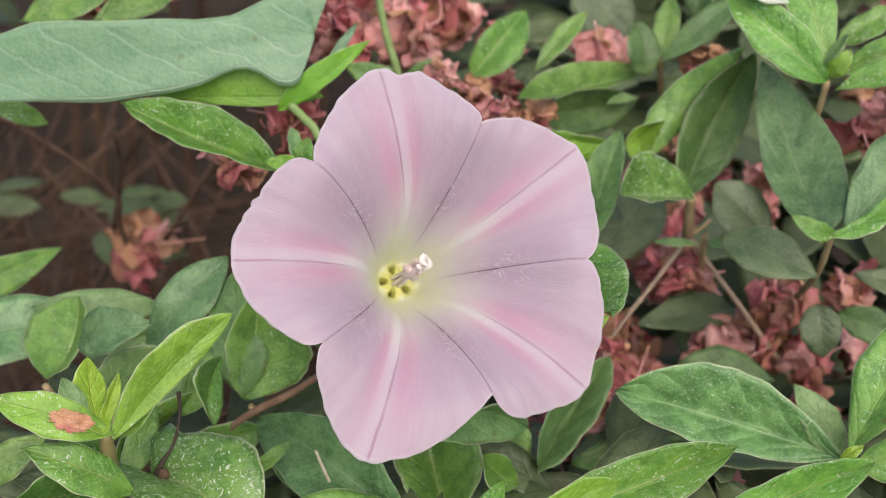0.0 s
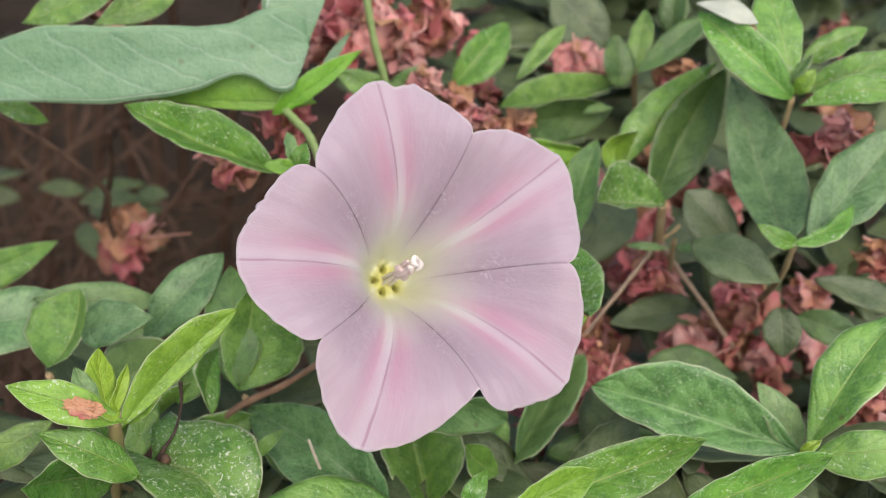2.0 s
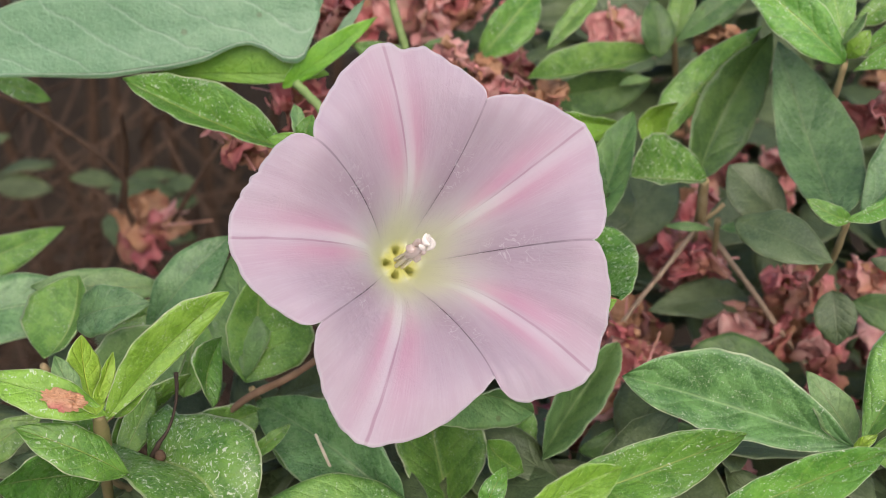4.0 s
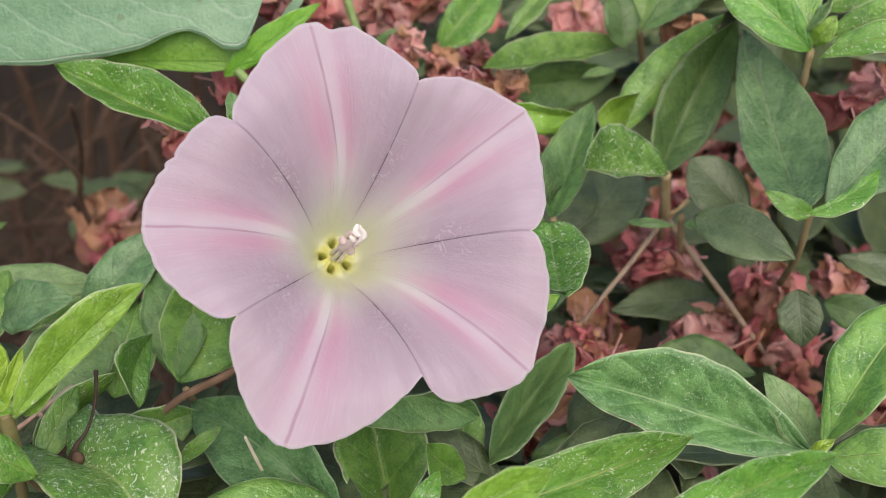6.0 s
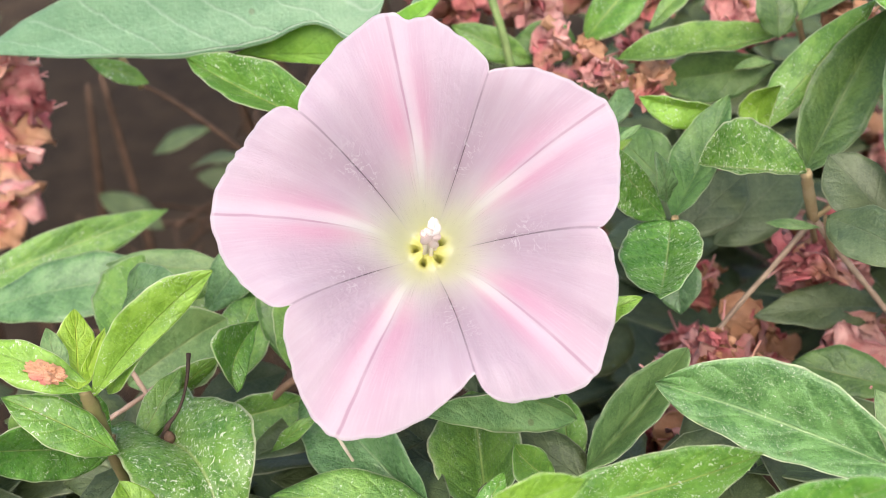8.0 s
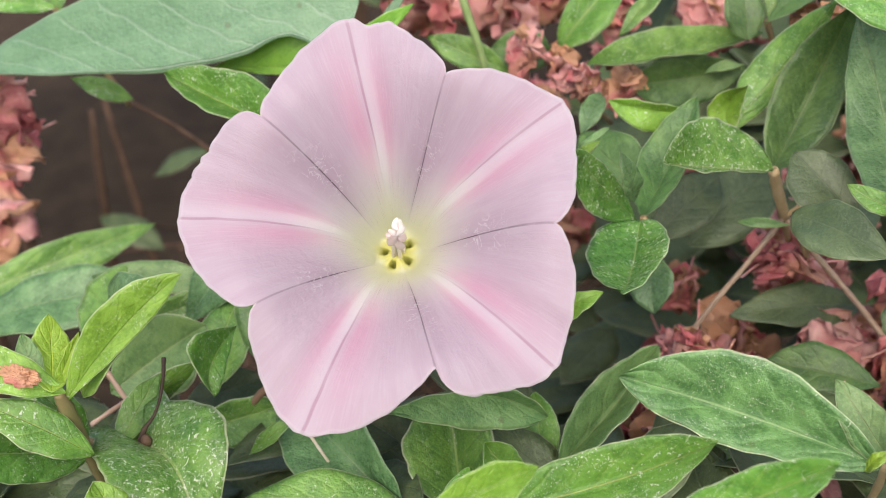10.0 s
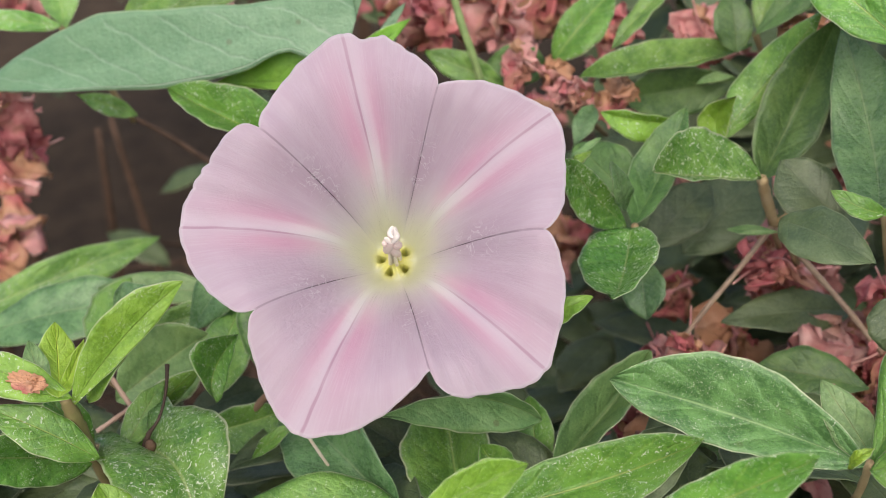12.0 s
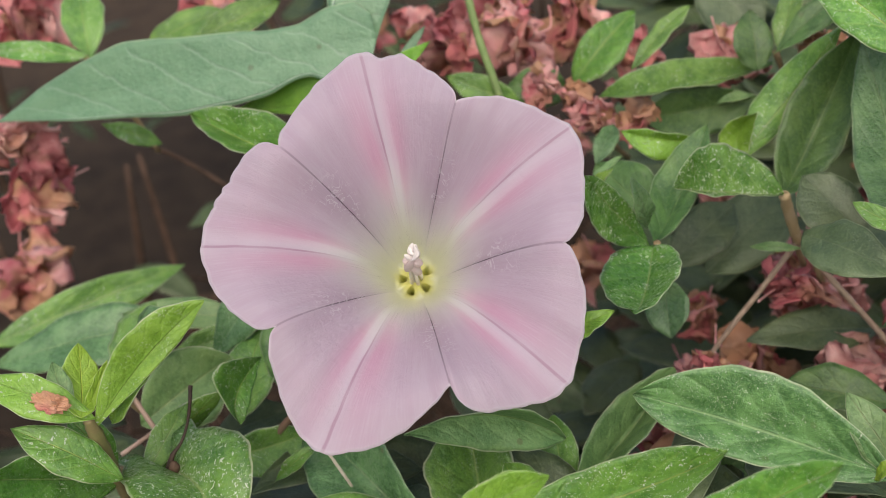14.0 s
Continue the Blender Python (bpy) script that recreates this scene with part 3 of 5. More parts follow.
# ---- bindweed leaf and vine ----
def vine_leaf():
    """An arrow-shaped leaf with one basal lobe standing up and the other rolled under to show its lime underside."""
    at = np.array((-0.0199, 0.0626, 0.4528))
    plant = thing("bindweed_leaf", at, "large smooth grey-green arrow-shaped bindweed leaf with a rolled lime edge", "leaf")
    def margin(u, s):
        # the lower margin is waved where it rolls under; the upper one swells towards the middle
        if s > 0:
            return np.interp(u, (0, 0.018, 0.05, 0.07, 0.1, 0.12, 0.155, 0.18, 0.215, 0.26, 0.34, 0.47, 0.6, 0.72, 0.86, 1), (0.1, 0.45, 1, 1.04, 0.95, 0.71, 0.52, 0.48, 0.54, 0.69, 0.8, 0.76, 0.61, 0.44, 0.22, 0))
        return np.interp(u, (0, 0.03, 0.1, 0.17, 0.25, 0.38, 0.5, 0.6, 0.72, 0.86, 1), (0.5, 0.8, 0.8, 0.62, 0.62, 0.78, 0.95, 1, 0.84, 0.48, 0))

    def add(name, base, tip, side, left, right, fold, arch, bend, mat, under, peak, label, outline=None):
        v, f, i, u = blade(np.array(base) - at, np.array(tip) - at, side, left, right, fold, arch, bend, 77, 64, 6, peak, 0.5, outline=outline)
        part(name, mesh_of(name, v, f, [mat, under], i, u), plant, label)

    add("blade", (-0.0231, 0.0645, 0.4530), (-0.1029, 0.0587, 0.4430), (0.1421, -0.4179, -0.8973), 0.0086, 0.0088, 6, 3, 0.0000, VINE_LEAF, VINE_UNDER, 0.4, "smooth grey-green blade", margin)
    add("lobe", (-0.0269, 0.0611, 0.4456), (-0.0174, 0.0756, 0.4672), (-0.9303, 0.0713, 0.3598), 0.0102, 0.0007, 5, 1, 0.0000, VINE_LEAF, VINE_UNDER, 0.5, "grey-green basal lobe")
    add("rolled_lobe", (-0.0532, 0.0624, 0.4413), (-0.0217, 0.0606, 0.4422), (-0.0000, 0.4764, 0.8792), 0.0064, 0.0017, 8, 1, 0.0000, VINE_UNDER, VINE_LEAF, 0.6, "rolled lobe showing its lime underside")
    add("rolled_lobe", (-0.0299, 0.0592, 0.4402), (-0.0130, 0.0638, 0.4520), (-0.5980, 0.3225, 0.7338), 0.0027, 0.0017, 8, 1, 0.0000, VINE_UNDER, VINE_LEAF, 0.42, "pointed lime corner of the rolled lobe")
    add("lobe_tip", (-0.0215, 0.0645, 0.4462), (-0.0155, 0.0702, 0.4525), (-0.7955, 0.2126, 0.5674), 0.0009, 0.0009, 8, 0, 0.0000, VINE_LEAF, VINE_UNDER, 0.5, "thin pale tip of the basal lobe")
    tube_part("petiole", [(-0.0275, 0.0588, 0.4415), (-0.0248, 0.0565, 0.4399), (-0.0224, 0.0532, 0.4387), (-0.019, 0.050, 0.430), (-0.012, 0.05, 0.40)], [0.0008, 0.0008, 0.0008, 0.0008, 0.0008], GREEN_STEM, plant, "pale green petiole")
    return plant


vine_leaf()
vine = thing("bindweed_vine", (-0.0085, 0.0857, 0.4314), "thin pale green bindweed stem climbing through the hedge", "vine")
tube_part("stem", [(-0.0160, 0.0960, 0.4660), (-0.0134, 0.0917, 0.4522), (-0.0112, 0.0882, 0.4412), (-0.0085, 0.0857, 0.4314), (-0.006, 0.085, 0.41), (-0.002, 0.09, 0.37)], [0.0007, 0.0008, 0.0008, 0.0008, 0.0009, 0.0009], GREEN_STEM, vine)


# ---- azalea shoots ----
leaf_count = 0


def azalea_shoot(at, label, bole=None):
    """A shoot whose leaves spring from about one place; its stem (or the given stout one) runs down into the hedge."""
    shoot = thing("azalea_shoot", at, label, "shrub shoot", "azalea shoots")
    if bole:
        tube_part("stem", bole, [0.0007, 0.0011, 0.0012, 0.0010, 0.0008], YOUNG_STEM, shoot, "stout greenish brown stem")
        return shoot
    x, y, z = at
    rng = np.random.default_rng(int(abs(x * 9000 + y * 7000)))
    dx, dy = rng.uniform(-0.012, 0.012, 2)
    tube_part("stem", [(x, y, z), (x + 0.2 * dx, y + 0.006, z - 0.012), (x + 0.6 * dx, y + 0.016 + 0.5 * dy, z - 0.028)], [0.0006, 0.0006, 0.0006], RED_STEM, shoot, "reddish brown woody stem")
    return shoot


def leaf(shoot, base, tip, side, left, right, fold, arch, bend, kind, peak=None):
    global leaf_count
    leaf_count += 1
    o = np.array(shoot.location)
    base, tip = np.array(base) - o, np.array(tip) - o
    data = blade(base, tip, side, left, right, fold, arch, bend, leaf_count, peak=peak or 0.5 + 0.06 * math.sin(leaf_count * 2.4))
    part("leaf", mesh_of("leaf", *data[:2], [LEAF[kind], LEAF_UNDER], data[2], data[3]), shoot)


def shaped_leaf(shoot, base, mid, tip, left, right, kind, peak=0.5, cup=0.12, nu=30, nv=6, heart=0.0):
    """A folded leaf through its base, the middles of its midrib and of its two margins, and its tip; cup bellies its halves."""
    global leaf_count
    leaf_count += 1
    o = np.array(shoot.location)
    base, mid, tip, left, right = (np.array(p) - o for p in (base, mid, tip, left, right))
    rng = np.random.default_rng(900 + leaf_count)
    ph = rng.uniform(0, 6.28, 6)
    size = np.linalg.norm(tip - base)
    ahead = (tip - base) / size
    u = np.linspace(0, 1, nu + 1)
    ctrl = 2 * mid - 0.5 * (base + tip)
    rib = np.outer((1 - u) ** 2, base) + np.outer(2 * u * (1 - u), ctrl) + np.outer(u**2, tip)
    b = 0.85
    a = b * peak / (1 - peak)
    g = (np.maximum(u, 1e-4) ** a) * (np.maximum(1 - u, 1e-4) ** b)
    g = np.maximum(g / ((peak**a) * ((1 - peak) ** b)), 0.03)
    if heart:
        g = np.maximum(g, 0.75 * (1 - u) ** 2)
    top = np.zeros((nu + 1, 2 * nv + 1, 3))
    up_all = unit(np.cross(ahead, left - right))
    for j in range(-nv, nv + 1):
        s = j / nv
        q = abs(s)
        d = left - mid if s >= 0 else right - mid
        d = d - ahead * (d @ ahead)
        wide = np.linalg.norm(d)
        up = unit(np.cross(ahead, d if s >= 0 else -d))
        up = up if up @ up_all > 0 else -up
        k = np.sign(s)
        ripple = (0.007 * size + 0.0001) * q * q * (np.sin(8 * u + ph[0] + 2 * k) + 0.6 * np.sin(17 * u + ph[1] + 3 * k) + 0.3 * np.sin(37 * u + ph[3] + k))
        quilt = 0.0022 * size * q * (1 - q) * 4 * np.sin(34 * u - 9 * q + ph[4]) * np.sin(math.pi * u)
        belly = cup * wide * g * (q - q * q) * 2
        edge = 1 + 0.02 * np.sin(21 * u + ph[2] + s) + 0.012 * np.sin(47 * u + ph[5] + s)
        top[:, j + nv] = rib + np.outer(q * g * edge, d) + np.outer(belly + ripple + quilt, up) - np.outer(heart * size * min(q * 2, 1) * (1 - u) ** 4, ahead)
    under = top - up_all * 0.00028 * (0.3 + 0.7 * g)[:, None, None]
    m = 2 * nv + 1
    n = (nu + 1) * m
    verts = np.concatenate([top.reshape(-1, 3), under.reshape(-1, 3)])
    faces, index, uvs = [], [], []

    def spot(c):
        return (0.5 + 0.5 * (c[1] - nv) / nv, c[0] / nu)

    for i in range(nu):
        for j in range(m - 1):
            q = ((i, j), (i + 1, j), (i + 1, j + 1), (i, j + 1))
            faces.append([c[0] * m + c[1] for c in q])
            uvs += [spot(c) for c in q]
            faces.append([n + c[0] * m + c[1] for c in q[::-1]])
            uvs += [spot(c) for c in q[::-1]]
            index += [0, 1]
    ring = [(i, 0) for i in range(nu + 1)] + [(nu, j) for j in range(1, m)] + [(i, m - 1) for i in range(nu - 1, -1, -1)] + [(0, j) for j in range(m - 2, 0, -1)]
    for c, d in zip(ring, ring[1:] + ring[:1]):
        p, q = c[0] * m + c[1], d[0] * m + d[1]
        faces.append([p, n + p, n + q, q])
        uvs += [spot(c), spot(c), spot(d), spot(d)]
        index.append(0)
    part("leaf", mesh_of("leaf", verts, faces, [LEAF[kind], LEAF_UNDER], index, uvs), shoot)


shoot = azalea_shoot((0.0266, 0.0436, 0.4220), "dusty green azalea rosette with white-flecked leaves beside the flower")
shaped_leaf(shoot, (0.0262, 0.0440, 0.4217), (0.0295, 0.0559, 0.4243), (0.0338, 0.0652, 0.4326), (0.0248, 0.0553, 0.4267), (0.0325, 0.0536, 0.4252), "dark", 0.5, 0.06)
shaped_leaf(shoot, (0.0260, 0.0433, 0.4217), (0.0264, 0.0289, 0.4216), (0.0270, 0.0144, 0.4278), (0.0319, 0.0315, 0.4242), (0.0196, 0.0264, 0.4253), "speckle", 0.42, 0.06)
shaped_leaf(shoot, (0.0252, 0.0440, 0.4215), (0.0202, 0.0404, 0.4308), (0.0182, 0.0338, 0.4403), (0.0192, 0.0372, 0.4268), (0.0219, 0.0423, 0.4317), "speckle", 0.5, 0.06)
leaf(shoot, (0.0257, 0.0411, 0.4265), (0.0244, 0.0395, 0.4366), (-0.7407, -0.6414, -0.2000), 0.0019, 0.0016, 23, 1, 0.0000, "blue")
leaf(shoot, (0.0264, 0.0539, 0.4189), (0.0134, 0.0656, 0.4256), (-0.7105, -0.5120, -0.4827), 0.0057, 0.0054, 19, 1, 0.0000, "dark")
leaf(shoot, (0.0259, 0.0530, 0.4092), (0.0273, 0.0440, 0.4023), (0.9843, 0.0158, 0.1759), 0.0042, 0.0038, 24, 1, 0.0000, "blue")
leaf(shoot, (0.0182, 0.0057, 0.4293), (0.0256, 0.0080, 0.4326), (-0.4563, 0.7011, 0.5480), 0.0015, 0.0019, 20, 1, 0.0000, "lime")

shoot = azalea_shoot((0.0467, 0.0566, 0.4232), "azalea shoot with folded and upright leaves on a tan twig")
shaped_leaf(shoot, (0.0466, 0.0545, 0.4243), (0.0358, 0.0478, 0.4290), (0.0308, 0.0400, 0.4343), (0.0382, 0.0444, 0.4303), (0.0364, 0.0521, 0.4358), "speckle", 0.45, 0.06)
shaped_leaf(shoot, (0.0463, 0.0614, 0.4204), (0.0529, 0.0735, 0.4297), (0.0589, 0.0727, 0.4452), (0.0458, 0.0698, 0.4304), (0.0581, 0.0688, 0.4300), "dark", 0.45, 0.06)
shaped_leaf(shoot, (0.0378, 0.0660, 0.4249), (0.0471, 0.0739, 0.4327), (0.0565, 0.0714, 0.4470), (0.0416, 0.0763, 0.4323), (0.0488, 0.0742, 0.4303), "mature", 0.45, 0.06)
shaped_leaf(shoot, (0.0390, 0.0662, 0.4236), (0.0385, 0.0696, 0.4282), (0.0423, 0.0672, 0.4336), (0.0358, 0.0681, 0.4309), (0.0407, 0.0668, 0.4281), "lime", 0.45, 0.06)
shaped_leaf(shoot, (0.0336, 0.0690, 0.4274), (0.0259, 0.0667, 0.4294), (0.0188, 0.0645, 0.4326), (0.0256, 0.0649, 0.4260), (0.0262, 0.0660, 0.4313), "lime", 0.5, 0.06)
shaped_leaf(shoot, (0.0406, 0.0911, 0.4251), (0.0289, 0.0872, 0.4250), (0.0198, 0.0798, 0.4277), (0.0294, 0.0833, 0.4210), (0.0290, 0.0873, 0.4298), "dark", 0.5, 0.06)
leaf(shoot, (0.0407, 0.0887, 0.4269), (0.0334, 0.0860, 0.4269), (0.2670, -0.7394, -0.6181), 0.0010, 0.0009, 10, 0, -0.0006, "pale")
shaped_leaf(shoot, (0.0436, 0.0931, 0.4314), (0.0279, 0.0849, 0.4308), (0.0142, 0.0713, 0.4362), (0.0285, 0.0808, 0.4324), (0.0264, 0.0861, 0.4362), "mature", 0.55, 0.06)
leaf(shoot, (0.0131, 0.0663, 0.4246), (0.0156, 0.0757, 0.4283), (-0.9582, 0.1549, 0.2405), 0.0020, 0.0023, 25, 1, 0.0000, "blue")
leaf(shoot, (0.0155, 0.0511, 0.4309), (0.0204, 0.0542, 0.4330), (-0.6048, 0.5811, 0.5445), 0.0006, 0.0006, 0, 0, 0.0000, "pale")
leaf(shoot, (0.0152, 0.0504, 0.4299), (0.0193, 0.0509, 0.4322), (-0.3964, 0.7386, 0.5453), 0.0008, 0.0008, 0, 0, 0.0000, "lime")

shoot = azalea_shoot((0.0655, 0.0311, 0.4317), "azalea shoot with broad blue-green leaves and a curled young one")
shaped_leaf(shoot, (0.0645, 0.0313, 0.4321), (0.0643, 0.0517, 0.4319), (0.0598, 0.0704, 0.4445), (0.0573, 0.0574, 0.4349), (0.0718, 0.0499, 0.4352), "blue", 0.5, 0.06)
leaf(shoot, (0.0655, 0.0295, 0.4328), (0.0578, 0.0301, 0.4366), (-0.3689, -0.6584, -0.6561), 0.0018, 0.0017, 20, 1, 0.0008, "bright")
leaf(shoot, (0.0643, 0.0294, 0.4326), (0.0761, 0.0351, 0.4378), (-0.5140, 0.8037, 0.2998), 0.0010, 0.0029, 23, 1, -0.0016, "bright")
leaf(shoot, (0.0681, 0.0330, 0.4309), (0.0885, 0.0509, 0.4451), (-0.7405, 0.5972, 0.3083), 0.0060, 0.0065, 30, -2, 0.0000, "blue")

shoot = azalea_shoot((0.0689, 0.0588, 0.4464), "light green azalea rosette with spreading young leaves")
leaf(shoot, (0.0689, 0.0587, 0.4462), (0.0510, 0.0705, 0.4583), (-0.6742, -0.3786, -0.6341), 0.0048, 0.0042, 34, 2, 0.0000, "bright")
leaf(shoot, (0.0695, 0.0618, 0.4472), (0.0659, 0.0806, 0.4595), (-0.9863, -0.1045, -0.1274), 0.0051, 0.0042, 20, 2, 0.0000, "mature")
leaf(shoot, (0.0677, 0.0588, 0.4498), (0.0713, 0.0592, 0.4557), (-0.5115, 0.8218, 0.2509), 0.0008, 0.0013, 30, 0, 0.0000, "pale")
leaf(shoot, (0.0702, 0.0577, 0.4485), (0.0894, 0.0579, 0.4566), (-0.3038, 0.6443, 0.7019), 0.0031, 0.0033, 21, 2, 0.0000, "bright")
leaf(shoot, (0.0691, 0.0543, 0.4470), (0.0875, 0.0498, 0.4521), (-0.0213, 0.7092, 0.7047), 0.0030, 0.0027, 17, 2, 0.0015, "bright")
leaf(shoot, (0.0737, 0.0718, 0.4476), (0.0866, 0.0753, 0.4534), (-0.4197, 0.7920, 0.4434), 0.0024, 0.0033, 22, 1, 0.0000, "bright")
leaf(shoot, (0.0691, 0.0591, 0.4469), (0.0721, 0.0583, 0.4527), (-0.7192, 0.5409, 0.4361), 0.0019, 0.0019, 20, 1, 0.0000, "lime")

shoot = azalea_shoot((0.0630, -0.0027, 0.4135), "azalea shoot with a large veined dusty green leaf")
shaped_leaf(shoot, (0.0633, 0.0004, 0.4101), (0.0446, 0.0072, 0.4124), (0.0273, 0.0058, 0.4196), (0.0431, 0.0009, 0.4115), (0.0435, 0.0091, 0.4223), "vein", 0.52, 0.06)
leaf(shoot, (0.0642, 0.0024, 0.4085), (0.0566, 0.0093, 0.4179), (-0.8293, -0.4296, -0.3574), 0.0033, 0.0030, 19, 1, 0.0000, "pale")
leaf(shoot, (0.0633, -0.0020, 0.4128), (0.0785, 0.0111, 0.4319), (-0.5975, 0.7986, -0.0717), 0.0056, 0.0063, 24, 2, 0.0000, "mature")
leaf(shoot, (0.0629, -0.0062, 0.4154), (0.0798, -0.0095, 0.4204), (-0.0336, 0.7809, 0.6238), 0.0035, 0.0045, 20, 2, 0.0000, "mature")
leaf(shoot, (0.0602, -0.0069, 0.4160), (0.0634, -0.0068, 0.4197), (-0.4298, 0.8348, 0.3440), 0.0009, 0.0010, 20, 1, 0.0000, "yellow")

shoot = azalea_shoot((0.0120, -0.0253, 0.4219), "glossy bright green azalea leaves with pale hairy edges")
shaped_leaf(shoot, (0.0124, -0.0221, 0.4187), (0.0276, -0.0136, 0.4174), (0.0424, -0.0133, 0.4256), (0.0265, -0.0124, 0.4228), (0.0348, -0.0173, 0.4184), "bright", 0.5, 0.06)
shaped_leaf(shoot, (0.0341, -0.0280, 0.4225), (0.0467, -0.0253, 0.4276), (0.0566, -0.0270, 0.4358), (0.0443, -0.0245, 0.4306), (0.0513, -0.0295, 0.4290), "bright", 0.5, 0.06)
shaped_leaf(shoot, (0.0098, -0.0330, 0.4282), (0.0168, -0.0297, 0.4309), (0.0231, -0.0280, 0.4334), (0.0159, -0.0296, 0.4341), (0.0181, -0.0331, 0.4303), "lime", 0.5, 0.06)
shaped_leaf(shoot, (0.0063, -0.0188, 0.4151), (0.0070, -0.0133, 0.4133), (0.0091, -0.0118, 0.4172), (0.0053, -0.0129, 0.4138), (0.0092, -0.0128, 0.4129), "bright", 0.5, 0.06)

shoot = azalea_shoot((0.0109, 0.0189, 0.3876), "azalea rosette half hidden below the pink flower")
shaped_leaf(shoot, (0.0158, 0.0090, 0.3982), (0.0217, 0.0227, 0.3976), (0.0297, 0.0293, 0.4069), (0.0173, 0.0169, 0.4036), (0.0283, 0.0198, 0.4037), "pale", 0.5, 0.06)
shaped_leaf(shoot, (-0.0057, -0.0021, 0.4173), (0.0037, 0.0082, 0.4134), (0.0144, 0.0129, 0.4052), (0.0096, 0.0070, 0.4154), (0.0049, 0.0043, 0.4094), "pale", 0.55, 0.06)
leaf(shoot, (0.0232, 0.0201, 0.3897), (0.0461, 0.0218, 0.3934), (-0.1500, 0.8295, 0.5381), 0.0031, 0.0035, 24, 1, 0.0000, "dark")
shaped_leaf(shoot, (0.0127, 0.0041, 0.4003), (0.0087, 0.0040, 0.4036), (0.0067, 0.0041, 0.4073), (0.0059, -0.0002, 0.4060), (0.0113, 0.0045, 0.4055), "bright", 0.55, 0.06)
shaped_leaf(shoot, (0.0131, 0.0102, 0.3958), (0.0120, 0.0159, 0.3991), (0.0116, 0.0179, 0.4058), (0.0082, 0.0151, 0.3994), (0.0154, 0.0158, 0.3995), "mature", 0.5, 0.06)
leaf(shoot, (0.0113, 0.0195, 0.3865), (0.0031, 0.0121, 0.3901), (0.3567, -0.6972, -0.6219), 0.0013, 0.0017, 21, 1, 0.0000, "fleck")

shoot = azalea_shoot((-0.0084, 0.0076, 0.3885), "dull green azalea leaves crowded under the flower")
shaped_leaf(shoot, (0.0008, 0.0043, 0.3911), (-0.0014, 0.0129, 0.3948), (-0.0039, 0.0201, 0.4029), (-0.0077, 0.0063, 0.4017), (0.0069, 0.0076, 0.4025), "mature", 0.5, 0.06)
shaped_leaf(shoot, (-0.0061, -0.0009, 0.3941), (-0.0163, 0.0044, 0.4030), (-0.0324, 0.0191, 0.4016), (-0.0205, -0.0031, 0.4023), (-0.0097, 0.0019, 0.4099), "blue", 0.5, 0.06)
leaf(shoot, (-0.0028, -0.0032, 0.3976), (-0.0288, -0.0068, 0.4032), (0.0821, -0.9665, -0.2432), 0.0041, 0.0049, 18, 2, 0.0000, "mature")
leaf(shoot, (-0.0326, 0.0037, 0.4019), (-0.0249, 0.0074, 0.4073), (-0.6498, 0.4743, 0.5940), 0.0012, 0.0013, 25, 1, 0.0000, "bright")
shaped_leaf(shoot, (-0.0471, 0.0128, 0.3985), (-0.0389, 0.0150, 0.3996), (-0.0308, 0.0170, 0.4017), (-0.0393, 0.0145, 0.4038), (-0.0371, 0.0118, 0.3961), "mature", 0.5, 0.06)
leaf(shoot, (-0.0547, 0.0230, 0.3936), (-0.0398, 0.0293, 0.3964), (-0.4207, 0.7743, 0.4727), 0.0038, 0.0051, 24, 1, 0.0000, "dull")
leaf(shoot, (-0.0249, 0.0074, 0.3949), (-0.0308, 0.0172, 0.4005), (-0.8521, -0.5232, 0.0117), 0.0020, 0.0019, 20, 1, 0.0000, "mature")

shoot = azalea_shoot((-0.0473, -0.0133, 0.4297), "fresh yellow-green azalea shoot tip with hairy upright leaves", [(-0.0472, -0.0158, 0.4302), (-0.0475, -0.0150, 0.4272), (-0.0479, -0.0142, 0.4235), (-0.0495, -0.0115, 0.4154), (-0.0510, -0.0085, 0.4050)])
shaped_leaf(shoot, (-0.0468, -0.0154, 0.4283), (-0.0381, -0.0095, 0.4371), (-0.0296, -0.0050, 0.4432), (-0.0392, -0.0096, 0.4420), (-0.0370, -0.0107, 0.4354), "lime", 0.52, 0.1)
shaped_leaf(shoot, (-0.0482, -0.0154, 0.4296), (-0.0473, -0.0117, 0.4322), (-0.0460, -0.0085, 0.4352), (-0.0477, -0.0122, 0.4332), (-0.0460, -0.0124, 0.4319), "yellow", 0.5, 0.06)
shaped_leaf(shoot, (-0.0470, -0.0171, 0.4314), (-0.0497, -0.0111, 0.4330), (-0.0502, -0.0081, 0.4379), (-0.0518, -0.0129, 0.4349), (-0.0479, -0.0084, 0.4323), "yellow", 0.45, 0.06)
leaf(shoot, (-0.0461, -0.0155, 0.4299), (-0.0622, -0.0158, 0.4370), (-0.2193, -0.8156, -0.5354), 0.0034, 0.0027, 22, 2, 0.0000, "lime")
leaf(shoot, (-0.0508, -0.0089, 0.4145), (-0.0568, -0.0082, 0.4242), (-0.5293, -0.8038, -0.2716), 0.0032, 0.0028, 18, 2, 0.0000, "bright")
leaf(shoot, (-0.0465, -0.0120, 0.4263), (-0.0396, -0.0087, 0.4335), (-0.7105, 0.5533, 0.4349), 0.0012, 0.0019, 23, 1, 0.0000, "lime")
leaf(shoot, (-0.0495, -0.0167, 0.4296), (-0.0534, -0.0110, 0.4366), (-0.8139, -0.5804, 0.0254), 0.0018, 0.0018, 19, 1, 0.0000, "pale")
